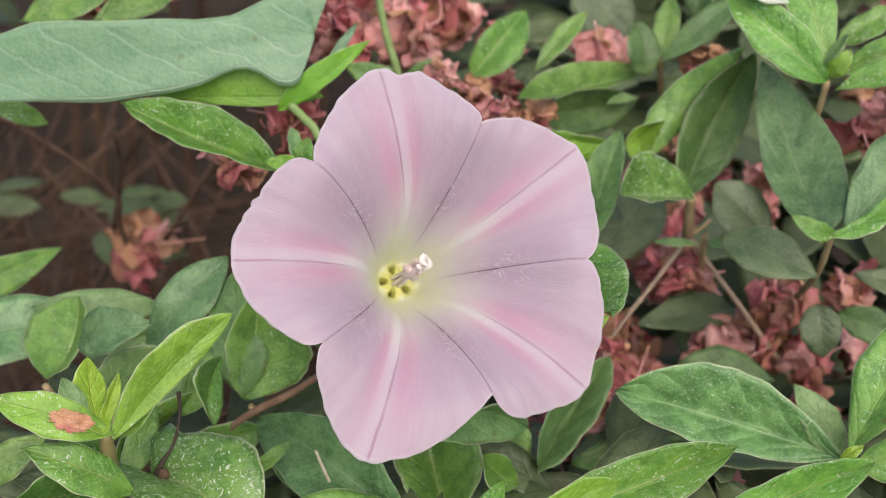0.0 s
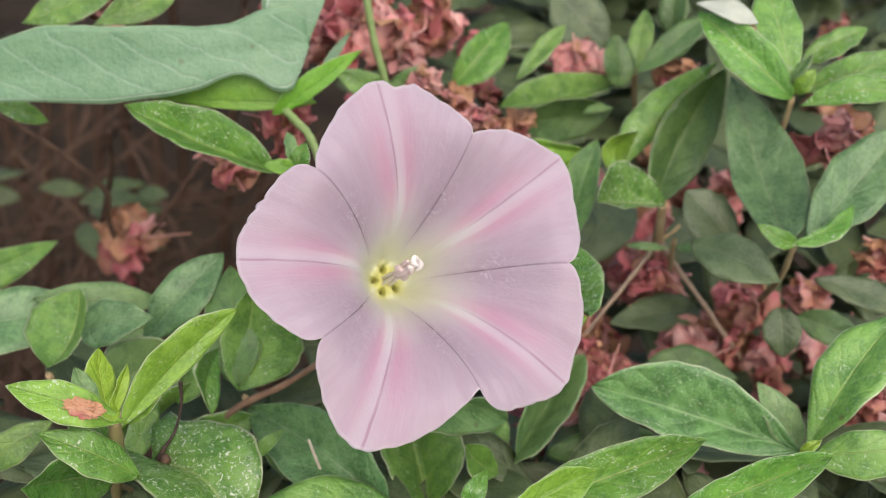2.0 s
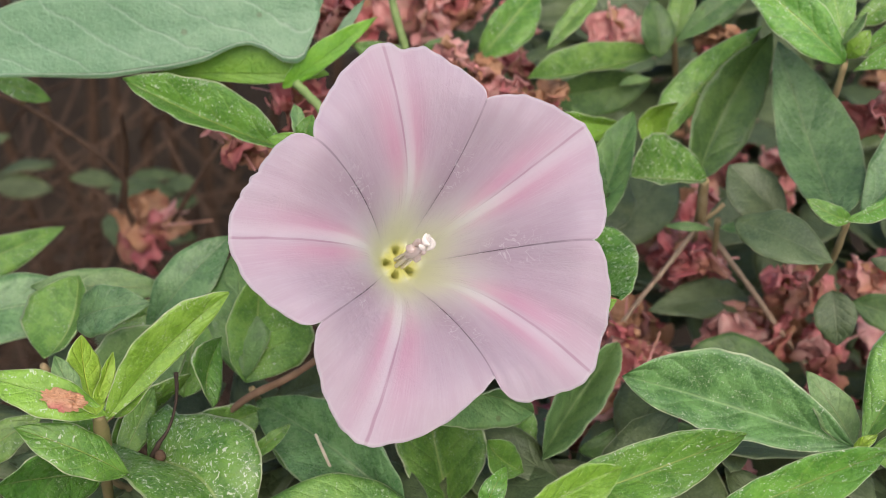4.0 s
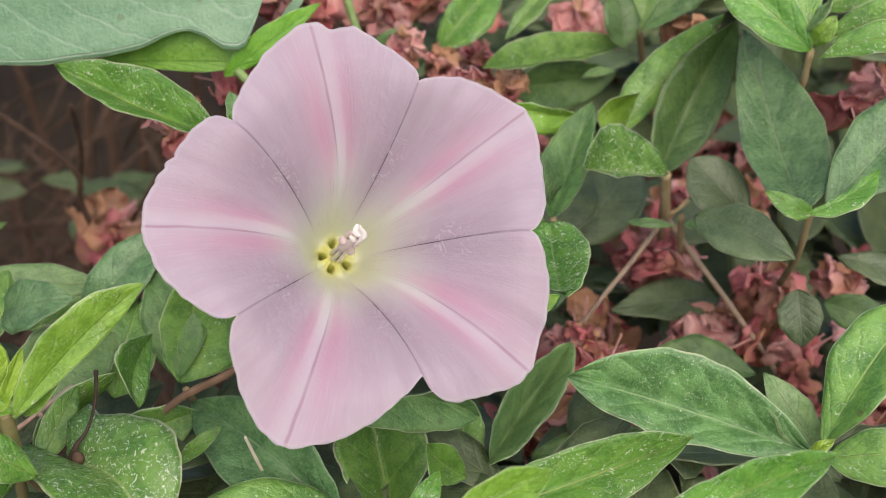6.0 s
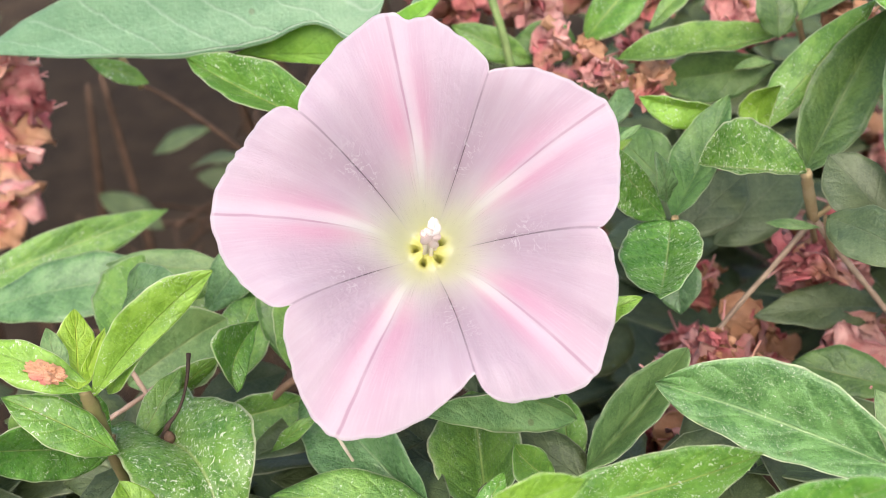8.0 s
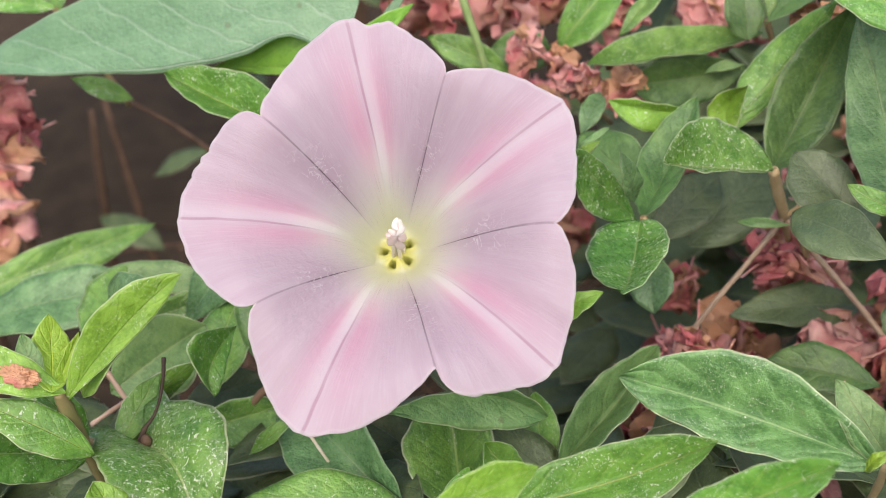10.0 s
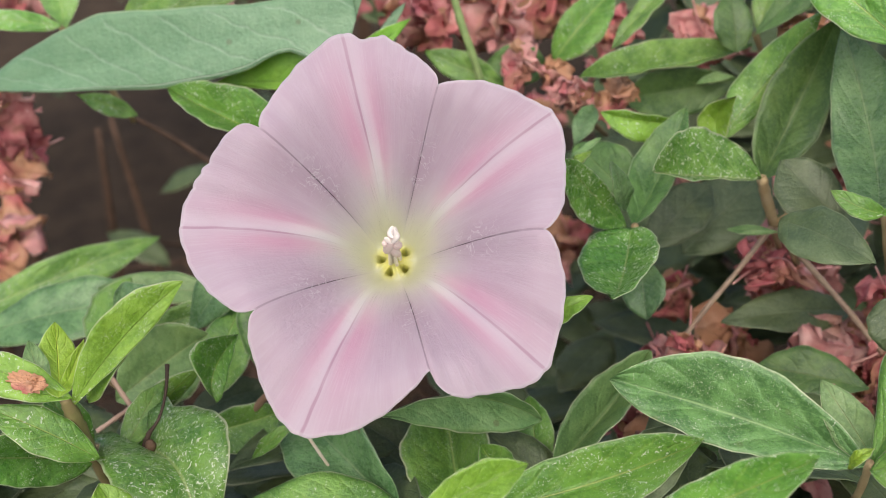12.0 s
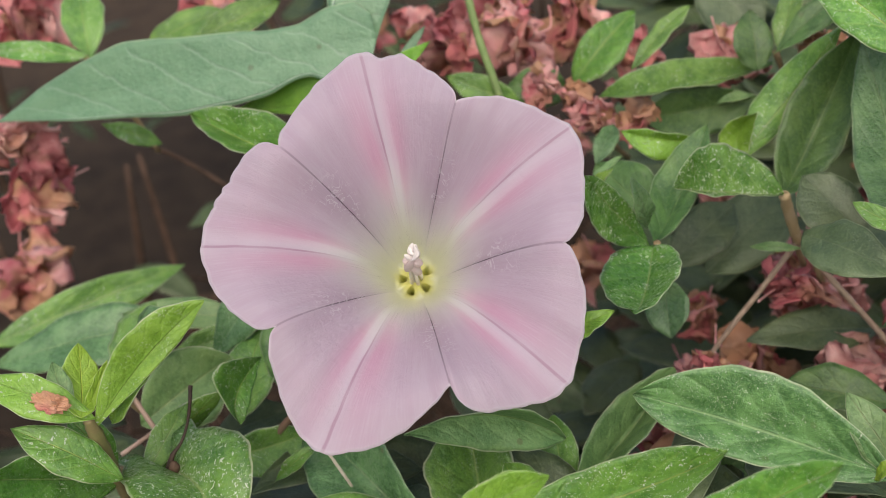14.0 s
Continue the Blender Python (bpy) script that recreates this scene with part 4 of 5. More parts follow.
leaf(shoot, (-0.0445, -0.0166, 0.4196), (-0.0580, -0.0190, 0.4306), (-0.2064, -0.8722, -0.4436), 0.0037, 0.0030, 24, 2, 0.0000, "bright")

shoot = azalea_shoot((-0.0530, -0.0053, 0.4118), "azalea shoot with broad crinkled white-flecked leaves")
shaped_leaf(shoot, (-0.0453, -0.0046, 0.4104), (-0.0339, -0.0138, 0.4139), (-0.0313, -0.0195, 0.4028), (-0.0242, -0.0116, 0.4180), (-0.0436, -0.0179, 0.4194), "speckle", 0.36, 0.15, heart=0.22)
leaf(shoot, (-0.0364, -0.0266, 0.4114), (-0.0405, -0.0238, 0.4217), (-0.4017, -0.9109, 0.0944), 0.0057, 0.0029, 25, 1, 0.0000, "lime")
shaped_leaf(shoot, (-0.0493, -0.0111, 0.4144), (-0.0550, -0.0196, 0.4218), (-0.0578, -0.0290, 0.4296), (-0.0536, -0.0220, 0.4181), (-0.0528, -0.0181, 0.4257), "fleck", 0.45, 0.06)
leaf(shoot, (-0.0626, 0.0025, 0.4133), (-0.0742, -0.0023, 0.4064), (0.5805, -0.5948, -0.5561), 0.0031, 0.0028, 17, 2, 0.0000, "mature")
shaped_leaf(shoot, (-0.0524, 0.0015, 0.4040), (-0.0481, 0.0061, 0.4101), (-0.0406, 0.0099, 0.4155), (-0.0524, 0.0036, 0.4105), (-0.0461, 0.0083, 0.4089), "bright", 0.45, 0.06)
leaf(shoot, (-0.0495, -0.0041, 0.4097), (-0.0460, 0.0068, 0.4153), (-0.8636, 0.0266, 0.5036), 0.0025, 0.0023, 23, 1, 0.0000, "mature")

shoot = azalea_shoot((-0.0329, 0.0185, 0.4048), "azalea leaves with turned-down tips on a brown stem")
shaped_leaf(shoot, (-0.0368, 0.0180, 0.4165), (-0.0380, 0.0094, 0.4153), (-0.0369, 0.0058, 0.4121), (-0.0356, 0.0104, 0.4150), (-0.0388, 0.0022, 0.4204), "bright", 0.55, 0.06)
leaf(shoot, (-0.0345, 0.0210, 0.4049), (-0.0368, 0.0385, 0.4194), (-0.9932, -0.1152, -0.0195), 0.0055, 0.0055, 20, 2, 0.0000, "dark")
shaped_leaf(shoot, (-0.0344, 0.0207, 0.4044), (-0.0328, 0.0268, 0.4116), (-0.0316, 0.0283, 0.4223), (-0.0373, 0.0241, 0.4128), (-0.0225, 0.0232, 0.4116), "mature", 0.5, 0.06)
leaf(shoot, (-0.0527, 0.0292, 0.4079), (-0.0382, 0.0391, 0.4219), (-0.7488, 0.5291, 0.3993), 0.0044, 0.0052, 21, 2, 0.0000, "blue")
leaf(shoot, (-0.0447, 0.0182, 0.4030), (-0.0423, 0.0323, 0.4127), (-0.9896, 0.0863, 0.1148), 0.0046, 0.0057, 17, 2, 0.0000, "mature")
leaf(shoot, (-0.0609, 0.0281, 0.4089), (-0.0474, 0.0342, 0.4108), (-0.3415, 0.5150, 0.7863), 0.0026, 0.0028, 22, 1, 0.0000, "mature")

shoot = azalea_shoot((-0.0672, 0.0175, 0.4103), "blue-green azalea leaves low in the hedge")
shaped_leaf(shoot, (-0.0684, 0.0217, 0.4083), (-0.0655, 0.0292, 0.4097), (-0.0643, 0.0342, 0.4167), (-0.0752, 0.0320, 0.4096), (-0.0615, 0.0294, 0.4145), "mature", 0.55, 0.06)
leaf(shoot, (-0.0609, 0.0203, 0.4178), (-0.0476, 0.0173, 0.4240), (-0.0872, 0.8119, 0.5773), 0.0039, 0.0046, 23, 2, 0.0000, "blue")
leaf(shoot, (-0.1014, 0.0301, 0.4043), (-0.0635, 0.0410, 0.4074), (-0.2759, 0.8110, 0.5159), 0.0059, 0.0072, 19, 3, 0.0000, "blue")
leaf(shoot, (-0.1092, 0.0406, 0.4020), (-0.0774, 0.0680, 0.4037), (-0.4263, 0.4449, 0.7876), 0.0040, 0.0050, 24, 2, 0.0000, "mature")
leaf(shoot, (-0.0746, 0.0378, 0.4114), (-0.0510, 0.0416, 0.4082), (-0.0526, 0.8103, 0.5837), 0.0034, 0.0033, 20, 1, 0.0000, "pale")
shaped_leaf(shoot, (-0.0608, 0.0135, 0.4050), (-0.0524, 0.0195, 0.4094), (-0.0433, 0.0199, 0.4152), (-0.0547, 0.0197, 0.4162), (-0.0487, 0.0143, 0.4046), "pale", 0.5, 0.06)

shoot = azalea_shoot((-0.0228, 0.0351, 0.4425), "lime green azalea leaf and buds under the bindweed leaf")
shaped_leaf(shoot, (-0.0273, 0.0386, 0.4401), (-0.0409, 0.0458, 0.4412), (-0.0560, 0.0507, 0.4463), (-0.0431, 0.0399, 0.4443), (-0.0377, 0.0463, 0.4474), "bright", 0.48, 0.06)
leaf(shoot, (-0.0221, 0.0355, 0.4431), (-0.0293, 0.0341, 0.4446), (-0.0168, -0.6915, -0.7222), 0.0018, 0.0011, 17, 1, 0.0000, "lime")
leaf(shoot, (-0.0235, 0.0349, 0.4422), (-0.0220, 0.0364, 0.4478), (-0.9265, 0.3486, 0.1418), 0.0018, 0.0022, 22, 1, 0.0000, "bright")
leaf(shoot, (-0.0247, 0.0372, 0.4420), (-0.0256, 0.0427, 0.4463), (-0.8516, -0.4033, 0.3348), 0.0014, 0.0012, 10, 1, 0.0000, "pale")
leaf(shoot, (-0.0883, 0.0713, 0.4356), (-0.0766, 0.0722, 0.4301), (0.2700, 0.6758, 0.6859), 0.0020, 0.0022, 23, 1, 0.0000, "bright")

shoot = azalea_shoot((0.0057, 0.0903, 0.4305), "folded green azalea leaves above withered blossom")
leaf(shoot, (0.0057, 0.0903, 0.4305), (0.0173, 0.1008, 0.4407), (-0.7769, 0.3504, 0.5231), 0.0036, 0.0054, 38, 2, 0.0000, "bright")
leaf(shoot, (0.0184, 0.0839, 0.4355), (0.0290, 0.0931, 0.4439), (-0.7436, 0.6166, 0.2587), 0.0020, 0.0026, 24, 1, 0.0000, "mature")
leaf(shoot, (-0.0044, 0.0899, 0.4258), (-0.0198, 0.0893, 0.4341), (-0.3828, -0.5279, -0.7582), 0.0032, 0.0031, 20, 1, 0.0000, "mature")
leaf(shoot, (0.0033, 0.0947, 0.4271), (-0.0082, 0.0922, 0.4299), (-0.0681, -0.5898, -0.8047), 0.0044, 0.0043, 25, 1, 0.0000, "dark")
leaf(shoot, (0.0277, 0.1188, 0.4419), (0.0408, 0.1099, 0.4302), (0.7466, 0.4632, 0.4776), 0.0059, 0.0071, 21, 1, 0.0000, "dull")

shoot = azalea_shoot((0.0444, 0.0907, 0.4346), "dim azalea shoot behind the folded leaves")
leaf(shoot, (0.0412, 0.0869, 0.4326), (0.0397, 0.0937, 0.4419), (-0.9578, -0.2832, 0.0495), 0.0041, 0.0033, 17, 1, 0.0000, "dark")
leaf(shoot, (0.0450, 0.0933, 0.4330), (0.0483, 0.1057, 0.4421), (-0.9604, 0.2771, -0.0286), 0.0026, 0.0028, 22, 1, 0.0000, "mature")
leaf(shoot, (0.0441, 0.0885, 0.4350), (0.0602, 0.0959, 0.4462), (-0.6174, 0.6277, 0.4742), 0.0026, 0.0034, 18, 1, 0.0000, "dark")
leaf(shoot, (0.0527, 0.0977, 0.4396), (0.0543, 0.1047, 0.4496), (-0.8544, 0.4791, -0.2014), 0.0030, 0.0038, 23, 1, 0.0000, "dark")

shoot = azalea_shoot((-0.0914, 0.0777, 0.4480), "azalea leaves behind the bindweed leaf")
leaf(shoot, (-0.0830, 0.0859, 0.4453), (-0.0641, 0.0899, 0.4510), (-0.3393, 0.7020, 0.6262), 0.0035, 0.0046, 19, 1, 0.0000, "mature")
leaf(shoot, (-0.0903, 0.0777, 0.4473), (-0.0981, 0.0934, 0.4576), (-0.8945, -0.4470, 0.0078), 0.0043, 0.0048, 24, 1, 0.0000, "mature")
leaf(shoot, (-0.0881, 0.0737, 0.4495), (-0.1086, 0.0691, 0.4543), (-0.0290, -0.6570, -0.7533), 0.0023, 0.0022, 20, 1, 0.0000, "bright")
leaf(shoot, (-0.0662, 0.0758, 0.4499), (-0.0512, 0.0890, 0.4524), (-0.5266, 0.4574, 0.7166), 0.0032, 0.0040, 25, 1, 0.0000, "mature")
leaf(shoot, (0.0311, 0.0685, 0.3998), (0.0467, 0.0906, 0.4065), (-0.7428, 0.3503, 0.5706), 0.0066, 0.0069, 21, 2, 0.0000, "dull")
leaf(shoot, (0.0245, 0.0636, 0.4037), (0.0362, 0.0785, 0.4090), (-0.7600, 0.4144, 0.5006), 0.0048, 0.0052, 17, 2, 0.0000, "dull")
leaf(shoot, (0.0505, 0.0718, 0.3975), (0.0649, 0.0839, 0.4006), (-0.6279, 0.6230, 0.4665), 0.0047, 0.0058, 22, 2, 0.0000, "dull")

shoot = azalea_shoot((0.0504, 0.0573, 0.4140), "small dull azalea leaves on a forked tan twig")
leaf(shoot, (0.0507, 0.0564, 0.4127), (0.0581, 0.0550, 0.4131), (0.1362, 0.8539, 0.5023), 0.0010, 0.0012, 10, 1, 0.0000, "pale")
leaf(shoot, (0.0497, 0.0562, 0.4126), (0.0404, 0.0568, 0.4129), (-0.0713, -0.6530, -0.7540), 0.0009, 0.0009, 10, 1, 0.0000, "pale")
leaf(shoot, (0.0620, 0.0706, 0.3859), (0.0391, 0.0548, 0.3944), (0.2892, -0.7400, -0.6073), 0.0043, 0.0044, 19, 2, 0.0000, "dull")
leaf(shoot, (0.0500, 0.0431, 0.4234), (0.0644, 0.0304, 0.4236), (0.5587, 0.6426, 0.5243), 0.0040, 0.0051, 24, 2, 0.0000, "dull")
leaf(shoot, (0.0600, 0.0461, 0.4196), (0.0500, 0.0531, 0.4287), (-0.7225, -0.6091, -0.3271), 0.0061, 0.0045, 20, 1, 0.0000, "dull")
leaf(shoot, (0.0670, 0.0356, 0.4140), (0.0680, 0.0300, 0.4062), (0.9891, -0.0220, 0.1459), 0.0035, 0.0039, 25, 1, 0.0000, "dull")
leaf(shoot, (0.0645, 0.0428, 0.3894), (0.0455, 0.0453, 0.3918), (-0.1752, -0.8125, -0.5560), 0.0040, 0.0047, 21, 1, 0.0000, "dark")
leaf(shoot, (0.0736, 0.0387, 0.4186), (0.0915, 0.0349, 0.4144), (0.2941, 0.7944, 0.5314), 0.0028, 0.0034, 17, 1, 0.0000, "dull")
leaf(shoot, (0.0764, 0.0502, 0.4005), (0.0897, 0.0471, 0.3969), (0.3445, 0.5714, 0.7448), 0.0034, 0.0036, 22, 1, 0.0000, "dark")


# ---- withered azalea blossoms ----
blossom_count = 0


def withered_blossom(at, size, kind):
    """A dried blossom: crumpled papery petals curling round one another, and a few threads."""
    global blossom_count
    blossom_count += 1
    rng = np.random.default_rng(400 + blossom_count)
    words = {"salmon": "crumpled salmon-pink withered azalea blossom", "red": "crumpled dark red withered azalea blossom", "brown": "dried orange-brown withered azalea blossom"}
    plant = thing("withered_blossom", at, words[kind] + " caught in the hedge", "withered flower", "withered blossoms")
    for n in range(7):
        d = unit(rng.normal(size=3) + np.array((0, -0.4, 0.3)))
        e = unit(np.cross(d, rng.normal(size=3)))
        v, f, index, uvs = blade(-0.35 * size * d, 0.95 * size * d, e, 0.62 * size, 0.62 * size, rng.uniform(-35, 45), rng.uniform(-2, 2), 0, n + blossom_count, 18, 6, 0.6, 3.0, 0.00025, rng.uniform(-0.9, 0.9), rng.uniform(-0.4, 0.5))
        shift = Vector(rng.uniform(0, 50, 3))
        for p in v:
            w = Vector(p) * (1.9 / size) + shift
            p += 0.30 * size * np.array(noise.noise_vector(w)) + 0.15 * size * np.array(noise.noise_vector(w * 2.7)) + 0.06 * size * np.array(noise.noise_vector(w * 6.5))
        hue = kind if n % 3 else ("salmon", "brown", "red")[(n // 3 + blossom_count) % 3]
        part("petal", mesh_of("petal", v, f, [WITHERED[hue]], None, uvs), plant)
    for n in range(3):
        d = unit(rng.normal(size=3) + np.array((0, -0.3, 0.5))) * size
        b = d + rng.normal(size=3) * size * 0.2
        v, f = tube([d * 0.1, d * 0.6, b * 1.1], [0.0003, 0.00025, 0.0002], 5, n)
        part("filament", mesh_of("filament", v, f, [WITHERED["salmon"]]), plant)

withered_blossom((0.0001, 0.0896, 0.4297), 0.0050, "salmon")
withered_blossom((0.0068, 0.0877, 0.4279), 0.0050, "brown")
withered_blossom((0.0111, 0.0773, 0.4289), 0.0042, "salmon")
withered_blossom((0.0130, 0.1064, 0.4200), 0.0055, "red")
withered_blossom((0.0189, 0.0805, 0.4264), 0.0048, "brown")
withered_blossom((-0.0009, 0.1193, 0.4318), 0.0099, "brown")
withered_blossom((-0.0168, 0.1192, 0.4310), 0.0118, "red")
withered_blossom((-0.0283, 0.1110, 0.4345), 0.0086, "red")
withered_blossom((0.0136, 0.1228, 0.4227), 0.0063, "red")
withered_blossom((-0.1160, 0.0993, 0.4479), 0.0120, "red")
withered_blossom((-0.0718, 0.1011, 0.4443), 0.0099, "salmon")
withered_blossom((-0.1037, 0.0658, 0.4359), 0.0088, "salmon")
withered_blossom((-0.1106, 0.0720, 0.4201), 0.0103, "red")
withered_blossom((-0.1263, 0.0812, 0.3944), 0.0110, "brown")
withered_blossom((-0.0744, 0.1183, 0.3696), 0.0107, "brown")
withered_blossom((-0.0292, 0.0672, 0.4326), 0.0073, "red")
withered_blossom((-0.0396, 0.0612, 0.4274), 0.0060, "brown")
withered_blossom((-0.0197, 0.0982, 0.4367), 0.0083, "red")
withered_blossom((-0.0069, 0.1035, 0.4355), 0.0105, "salmon")
withered_blossom((0.0353, 0.1025, 0.4282), 0.0079, "salmon")
withered_blossom((0.0543, 0.0917, 0.4330), 0.0059, "brown")
withered_blossom((0.0808, 0.0657, 0.4310), 0.0096, "salmon")
withered_blossom((0.0364, 0.0399, 0.3872), 0.0087, "red")
withered_blossom((0.0324, 0.0477, 0.3910), 0.0063, "red")
withered_blossom((0.0689, 0.0638, 0.3932), 0.0073, "red")
withered_blossom((0.0841, 0.0651, 0.3960), 0.0068, "salmon")
withered_blossom((0.0622, 0.0659, 0.3786), 0.0065, "red")
withered_blossom((0.0753, 0.0557, 0.3822), 0.0068, "red")
withered_blossom((0.0949, 0.0612, 0.4084), 0.0063, "brown")
withered_blossom((0.0482, 0.0672, 0.3967), 0.0083, "red")
withered_blossom((0.0874, 0.0360, 0.3898), 0.0068, "red")
withered_blossom((0.0302, 0.0415, 0.3812), 0.0046, "salmon")
withered_blossom((0.0245, 0.0789, 0.3688), 0.0049, "red")

rng = np.random.default_rng(58)
for n in range(20):
    x, y = rng.uniform(0.025, 0.125), rng.uniform(0.055, 0.12)
    withered_blossom((x, y, 0.395 - 0.35 * max(0.09 - y, 0) - abs(rng.normal(0, 0.012))), rng.uniform(0.006, 0.009), ("salmon", "red", "salmon", "brown")[n % 4])
rng = np.random.default_rng(77)
for n in range(16):
    x, y = rng.uniform(0.022, 0.115), rng.uniform(0.022, 0.068)
    withered_blossom((x, y, rng.uniform(0.374, 0.386)), rng.uniform(0.008, 0.011), ("salmon", "brown", "salmon", "red")[n % 4])
rng = np.random.default_rng(33)
for n in range(34):
    x, y = rng.uniform(-0.15, 0.15), rng.uniform(0.085, 0.24)
    if -0.15 < x < -0.02 and y < 0.22:
        continue
    withered_blossom((x, y, 0.372 + 0.12 * (y - 0.085) - abs(rng.normal(0, 0.012))), rng.uniform(0.006, 0.010), ("red", "salmon", "red", "brown")[n % 4])


# ---- twigs and scraps ----
twig = thing("forked_twig", (0.0503, 0.0617, 0.4113), "bare tan forked azalea twig", "twig")
tube_part("branch", [(0.0467, 0.0566, 0.4232), (0.0473, 0.0588, 0.4180), (0.0484, 0.0618, 0.4108)], [0.0009, 0.0010, 0.0009], TAN_TWIG, twig)
tube_part("branch", [(0.0484, 0.0618, 0.4108), (0.0446, 0.0584, 0.4070), (0.0407, 0.0555, 0.4028), (0.0365, 0.0525, 0.3985), (0.0280, 0.0460, 0.3890)], [0.0006, 0.0005, 0.00048, 0.00048, 0.00045], DULL_TWIG, twig)
tube_part("branch", [(0.0484, 0.0618, 0.4108), (0.0529, 0.0617, 0.4041), (0.0592, 0.0609, 0.3958), (0.0645, 0.0598, 0.3885), (0.073, 0.056, 0.377), (0.085, 0.052, 0.350)], [0.0007, 0.0006, 0.00055, 0.0006, 0.0006, 0.0006], DULL_TWIG, twig)
tube_part("branch", [(0.0485, 0.0616, 0.4110), (0.0505, 0.0610, 0.4132), (0.0520, 0.0612, 0.4150)], [0.0005, 0.0004, 0.0005], TAN_TWIG, twig)
dry_stalk = thing("dry_twig", (-0.0478, 0.0, 0.4073), "dark brown dried flower stem standing among leaves", "twig")
tube_part("stem", [(-0.0405, 0.0013, 0.4232), (-0.0402, -0.0011, 0.4210), (-0.0407, -0.0029, 0.4184), (-0.0416, -0.0044, 0.4164), (-0.0428, -0.0057, 0.4151), (-0.0438, -0.0062, 0.4128)], [0.00036, 0.00026, 0.00023, 0.00025, 0.0004, 0.0006], DARK_TWIG, dry_stalk)
bud = bean(0.0022, 0.0017, 41, 0.1)
bud.materials.append(BROWN_TWIG)
part("bud", bud, dry_stalk, "reddish brown rounded bud").location = np.array((-0.0426, -0.0066, 0.4134)) - np.array(dry_stalk.location)
straw = thing("dry_straw", (-0.0181, 0.0025, 0.4016), "pale dry straw lying in the leaves", "straw")
tube_part("stalk", [(-0.0200, 0.0005, 0.4115), (-0.0192, 0.0015, 0.407), (-0.0181, 0.0025, 0.4016)], [0.00022, 0.00028, 0.00022], WHITE_STALK, straw)
for ends in (((-0.0547, 0.0055, 0.4184), (-0.0526, 0.0043, 0.4150), (-0.0506, 0.0032, 0.4122)), ((-0.0578, 0.0018, 0.4082), (-0.053, 0.006, 0.4100), (-0.048, 0.0104, 0.4123))):
    scrap = thing("dead_twig", ends[2], "thin pinkish dead twig between the leaves", "twig", "dead twigs")
    tube_part("stem", ends, [0.0004, 0.00042, 0.0004], PINK_TWIG, scrap)
branch = thing("azalea_branch", (-0.0339, 0.0151, 0.4052), "brown azalea branch running under the flower", "branch")
tube_part("stem", [(-0.012, 0.0127, 0.4225), (-0.0168, 0.0129, 0.4195), (-0.025, 0.0138, 0.412), (-0.0339, 0.0151, 0.4052), (-0.045, 0.02, 0.39)], [0.0005, 0.00055, 0.0006, 0.00065, 0.0007], BARK_TWIG, branch)
for line in (((-0.105, 0.105, 0.416), (-0.0926, 0.1078, 0.4068), (-0.0772, 0.1089, 0.3909), (-0.0776, 0.1119, 0.3777), (-0.07, 0.115, 0.35)), ((-0.072, 0.10, 0.412), (-0.075, 0.11, 0.395), (-0.081, 0.118, 0.375)), ((-0.05, 0.12, 0.40), (-0.06, 0.118, 0.385), (-0.075, 0.122, 0.36))):
    far_twig = thing("bare_twig", line[-1], "dim brown bare twig deep in the hedge", "twig", "bare twigs")
    tube_part("stem", line, [0.0005, 0.0006, 0.0007, 0.0008, 0.0008][: len(line)], BROWN_TWIG, far_twig)
crumb = thing("withered_scrap", (-0.0513, -0.0172, 0.4341), "crumbly orange-brown scrap of dried blossom on a leaf", "withered flower")
crumb_bm = bmesh.new()
bmesh.ops.create_icosphere(crumb_bm, subdivisions=5, radius=1.0)
for vert in crumb_bm.verts:
    rough = 1 + 0.35 * noise.noise(vert.co * 2.1) + 0.3 * noise.noise(vert.co * 5.0) + 0.25 * abs(noise.noise(vert.co * 13.0))
    vert.co = Vector((vert.co.x * 0.0028, vert.co.y * 0.0013, vert.co.z * 0.0013)) * rough
crumb_mesh = bpy.data.meshes.new("scrap")
crumb_bm.to_mesh(crumb_mesh)
crumb_bm.free()
crumb_mesh.materials.append(WITHERED["brown"])
part("scrap", crumb_mesh, crumb).rotation_euler = (0, radians(8), radians(-10))
# a small pale curled piece lying on the leaf
fallen = thing("pale_curl", (0.0562, 0.0668, 0.4603), "small pale curled piece on a green leaf", "petal")
white = blade((-0.006, 0.002, 0.0006), (0.0055, -0.002, -0.0015), (0.2, 0.8, 0.55), 0.0022, 0.0022, 20, 1, 0, 3, 12, 3, 0.55, 1.0, 0.0004)
part("petal", mesh_of("petal", *white[:2], [PALE_CURL], None, white[3]), fallen)


# ---- the rest of the hedge ----
def foliage(name, label, count, seed, spot, size=(0.022, 0.036)):
    """Many small leaves as one mass; spot(rng) gives a place, or None."""
    rng = np.random.default_rng(seed)
    verts, faces, index, uvs, base = [], [], [], [], 0
    made = 0
    while made < count:
        p = spot(rng)
        if p is None:
            continue
        made += 1
        a = rng.uniform(0, 2 * math.pi)
        d = unit(np.array((math.cos(a), math.sin(a), rng.uniform(-0.35, 0.55))))
        e = unit(np.cross((rng.uniform(-0.5, 0.5), rng.uniform(-0.7, 0.3), 1), d))
        long = rng.uniform(*size)
        v, f, i, u = blade(p, p + d * long, e, 0.21 * long, 0.21 * long, rng.uniform(5, 30), rng.uniform(0, 2), 0, made, 7, 2, 0.5)
        verts.append(v)
        faces += [[base + k for k in q] for q in f]
        index += i
        uvs += u
        base += len(v)
    ob = new(name, mesh_of(name, np.concatenate(verts), faces, [FAR_LEAF, FAR_LEAF], index, uvs))
    return tagged(ob, label, "hedge foliage", kind="stuff")


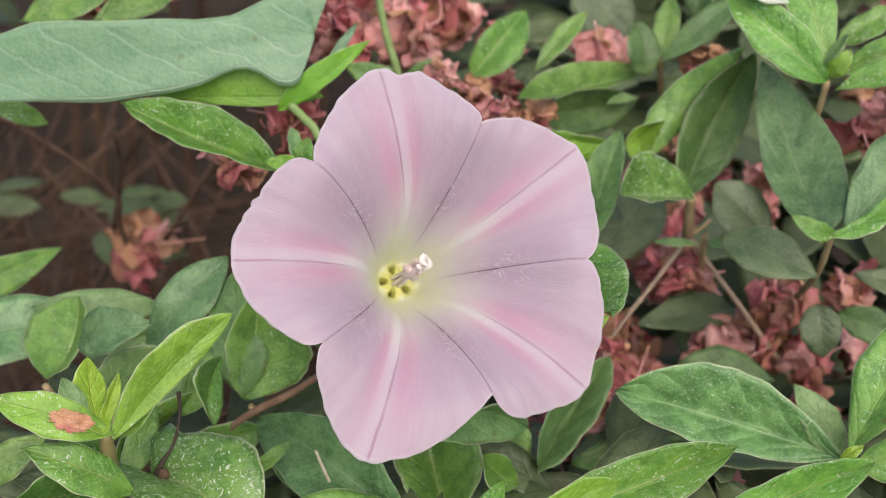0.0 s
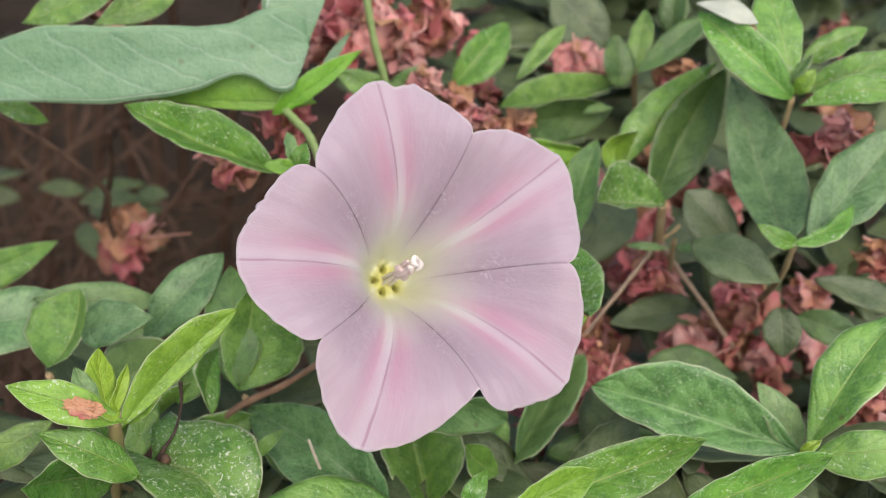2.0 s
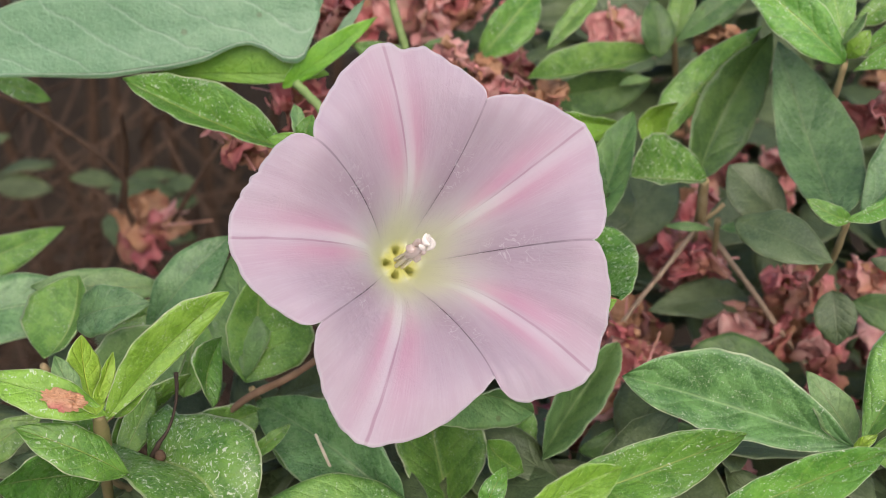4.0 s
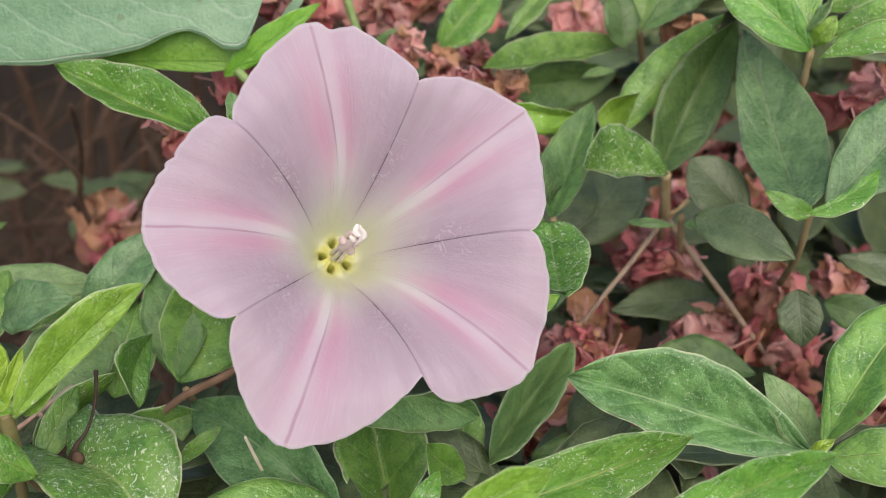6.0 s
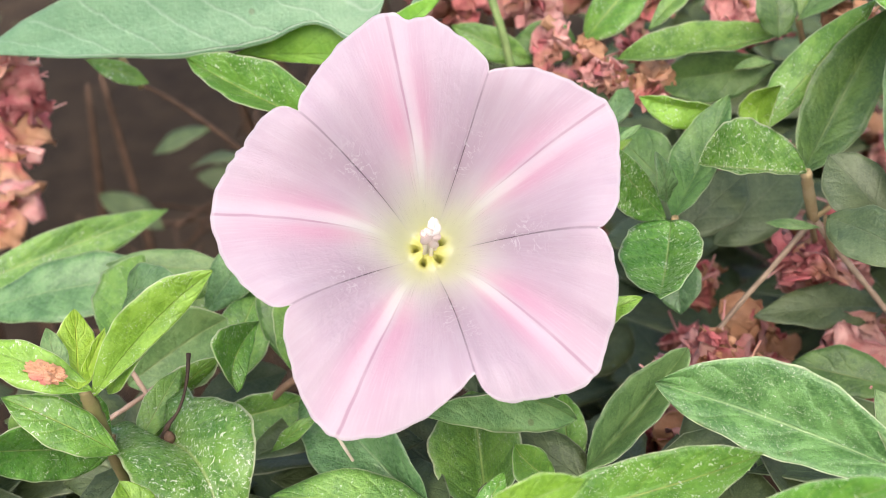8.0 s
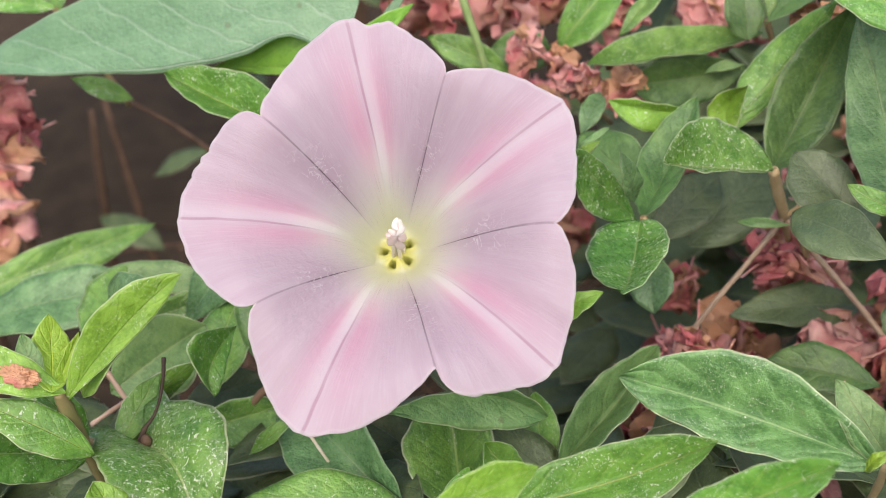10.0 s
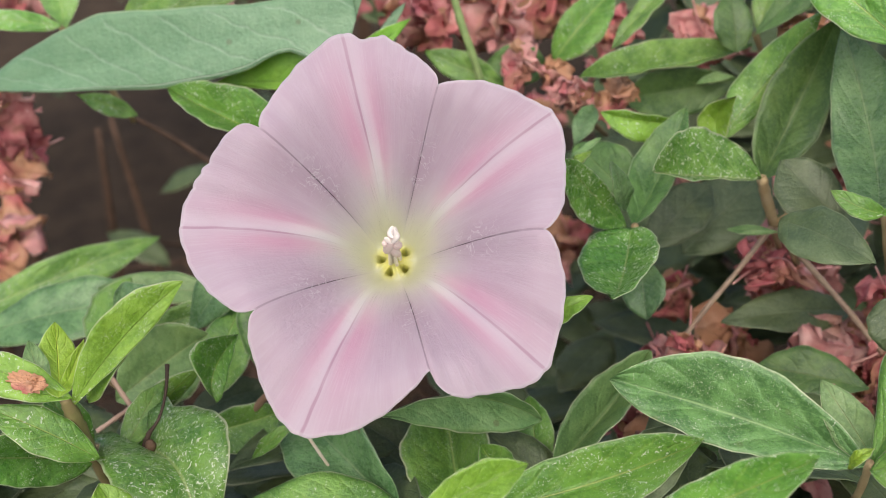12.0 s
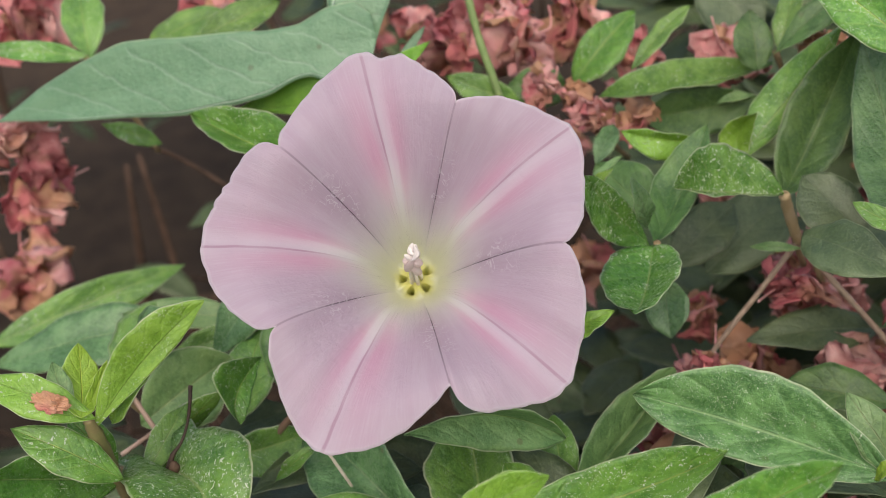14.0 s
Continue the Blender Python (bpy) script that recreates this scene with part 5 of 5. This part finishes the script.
def inner_spot(rng):
    x, y = rng.uniform(-0.2, 0.2), rng.uniform(-0.03, 0.32)
    roof = (0.378 + 0.019 * min(max((0.07 - y) / 0.025, 0), 1)) if y < 0.10 and (x < 0.02 or y < 0.02) else 0.378 + min((y - 0.10) * 0.25, 0.03)
    hollow = math.exp(-(((x + 0.085) / 0.075) ** 4) - (((y - 0.15) / 0.12) ** 4))
    z = roof - 0.17 * hollow - abs(rng.normal(0, 0.05))
    if z < 0.15 or (x < -0.01 and 0.05 + 0.05 * (x < -0.12) < y and z > 0.19):
        return None
    return np.array((x, y, z))


def low_spot(rng):
    """Close leaves just under the named ones, before and beneath the flower."""
    x, y = rng.uniform(-0.11, 0.09), rng.uniform(-0.05, 0.028)
    return np.array((x, y, rng.uniform(0.372, 0.396)))


def dim_spot(rng):
    """A few leaves deep in the hollow."""
    return np.array((rng.uniform(-0.15, -0.08), rng.uniform(0.17, 0.26), rng.uniform(0.28, 0.335)))


def outer_spot(rng):
    x, y = rng.uniform(-0.7, 0.7), rng.uniform(-0.45, 0.9)
    if abs(x) < 0.19 and -0.055 < y < 0.30:
        return None
    hollow = -0.36 < x < -0.16 and 0.16 < y < 0.48
    z = 0.405 + 0.015 * math.sin(19 * x) * math.cos(17 * y) - abs(rng.normal(0, 0.03))
    edge = max(abs(x) / 0.7, abs(y - 0.225) / 0.675) + 0.05 * math.sin(14 * x + 9 * y)
    if edge > 0.9:
        z *= rng.uniform(0.08, 1.0) if edge < 1 else rng.uniform(0.05, 0.7)
    if hollow and z > 0.2:
        return None
    return np.array((x, y, z))


foliage("hedge_undergrowth", "close mid-green azalea leaves below the flower", 240, 13, low_spot, (0.016, 0.026))
foliage("hollow_leaves", "dim green azalea leaves deep in the hedge's hollow", 16, 19, dim_spot, (0.016, 0.026))
foliage("hedge_interior", "shaded dark green azalea leaves inside the hedge", 1700, 11, inner_spot)
foliage("hedge_canopy", "dense green azalea hedge top and flanks", 4600, 12, outer_spot, (0.026, 0.042))
stem_verts, stem_faces = [], []
rng = np.random.default_rng(21)
for n in range(70):
    x, y = rng.uniform(-0.55, 0.55), rng.uniform(-0.3, 0.75)
    dx, dy = rng.uniform(-0.05, 0.05, 2)
    v, f = tube([(x, y, -0.01), (x + 0.4 * dx, y + 0.3 * dy, 0.12), (x + 0.7 * dx, y + 0.8 * dy, 0.24), (x + dx, y + dy, 0.33)], [0.005, 0.004, 0.0022, 0.0009], 6, n)
    stem_faces += [tuple(len(stem_verts) + k for k in q) for q in f]
    stem_verts += v
hedge_stems = new("hedge_stems", mesh_of("hedge_stems", stem_verts, stem_faces, [BROWN_TWIG]))
tagged(hedge_stems, "brown woody azalea stems rising from the soil", "stems", kind="stuff")
tangle_verts, tangle_faces = [], []
for n in range(420):
    x, y, z = rng.uniform(-0.2, 0.02), rng.uniform(0.10, 0.33), rng.uniform(0.12, 0.29)
    a, b = rng.uniform(0, 6.28), rng.uniform(-0.5, 0.9)
    d = 0.055 * np.array((math.cos(a) * math.cos(b), math.sin(a) * math.cos(b), math.sin(b)))
    p = np.array((x, y, z))
    v, f = tube([p - d, p + rng.normal(0, 0.004, 3), p + d], [0.0008, 0.0007, 0.0005], 5, n)
    tangle_faces += [tuple(len(tangle_verts) + k for k in q) for q in f]
    tangle_verts += v
tangle = new("twig_tangle", mesh_of("twig_tangle", tangle_verts, tangle_faces, [BROWN_TWIG]))
tagged(tangle, "tangle of dim brown bare twigs inside the hedge", "twigs", kind="stuff")
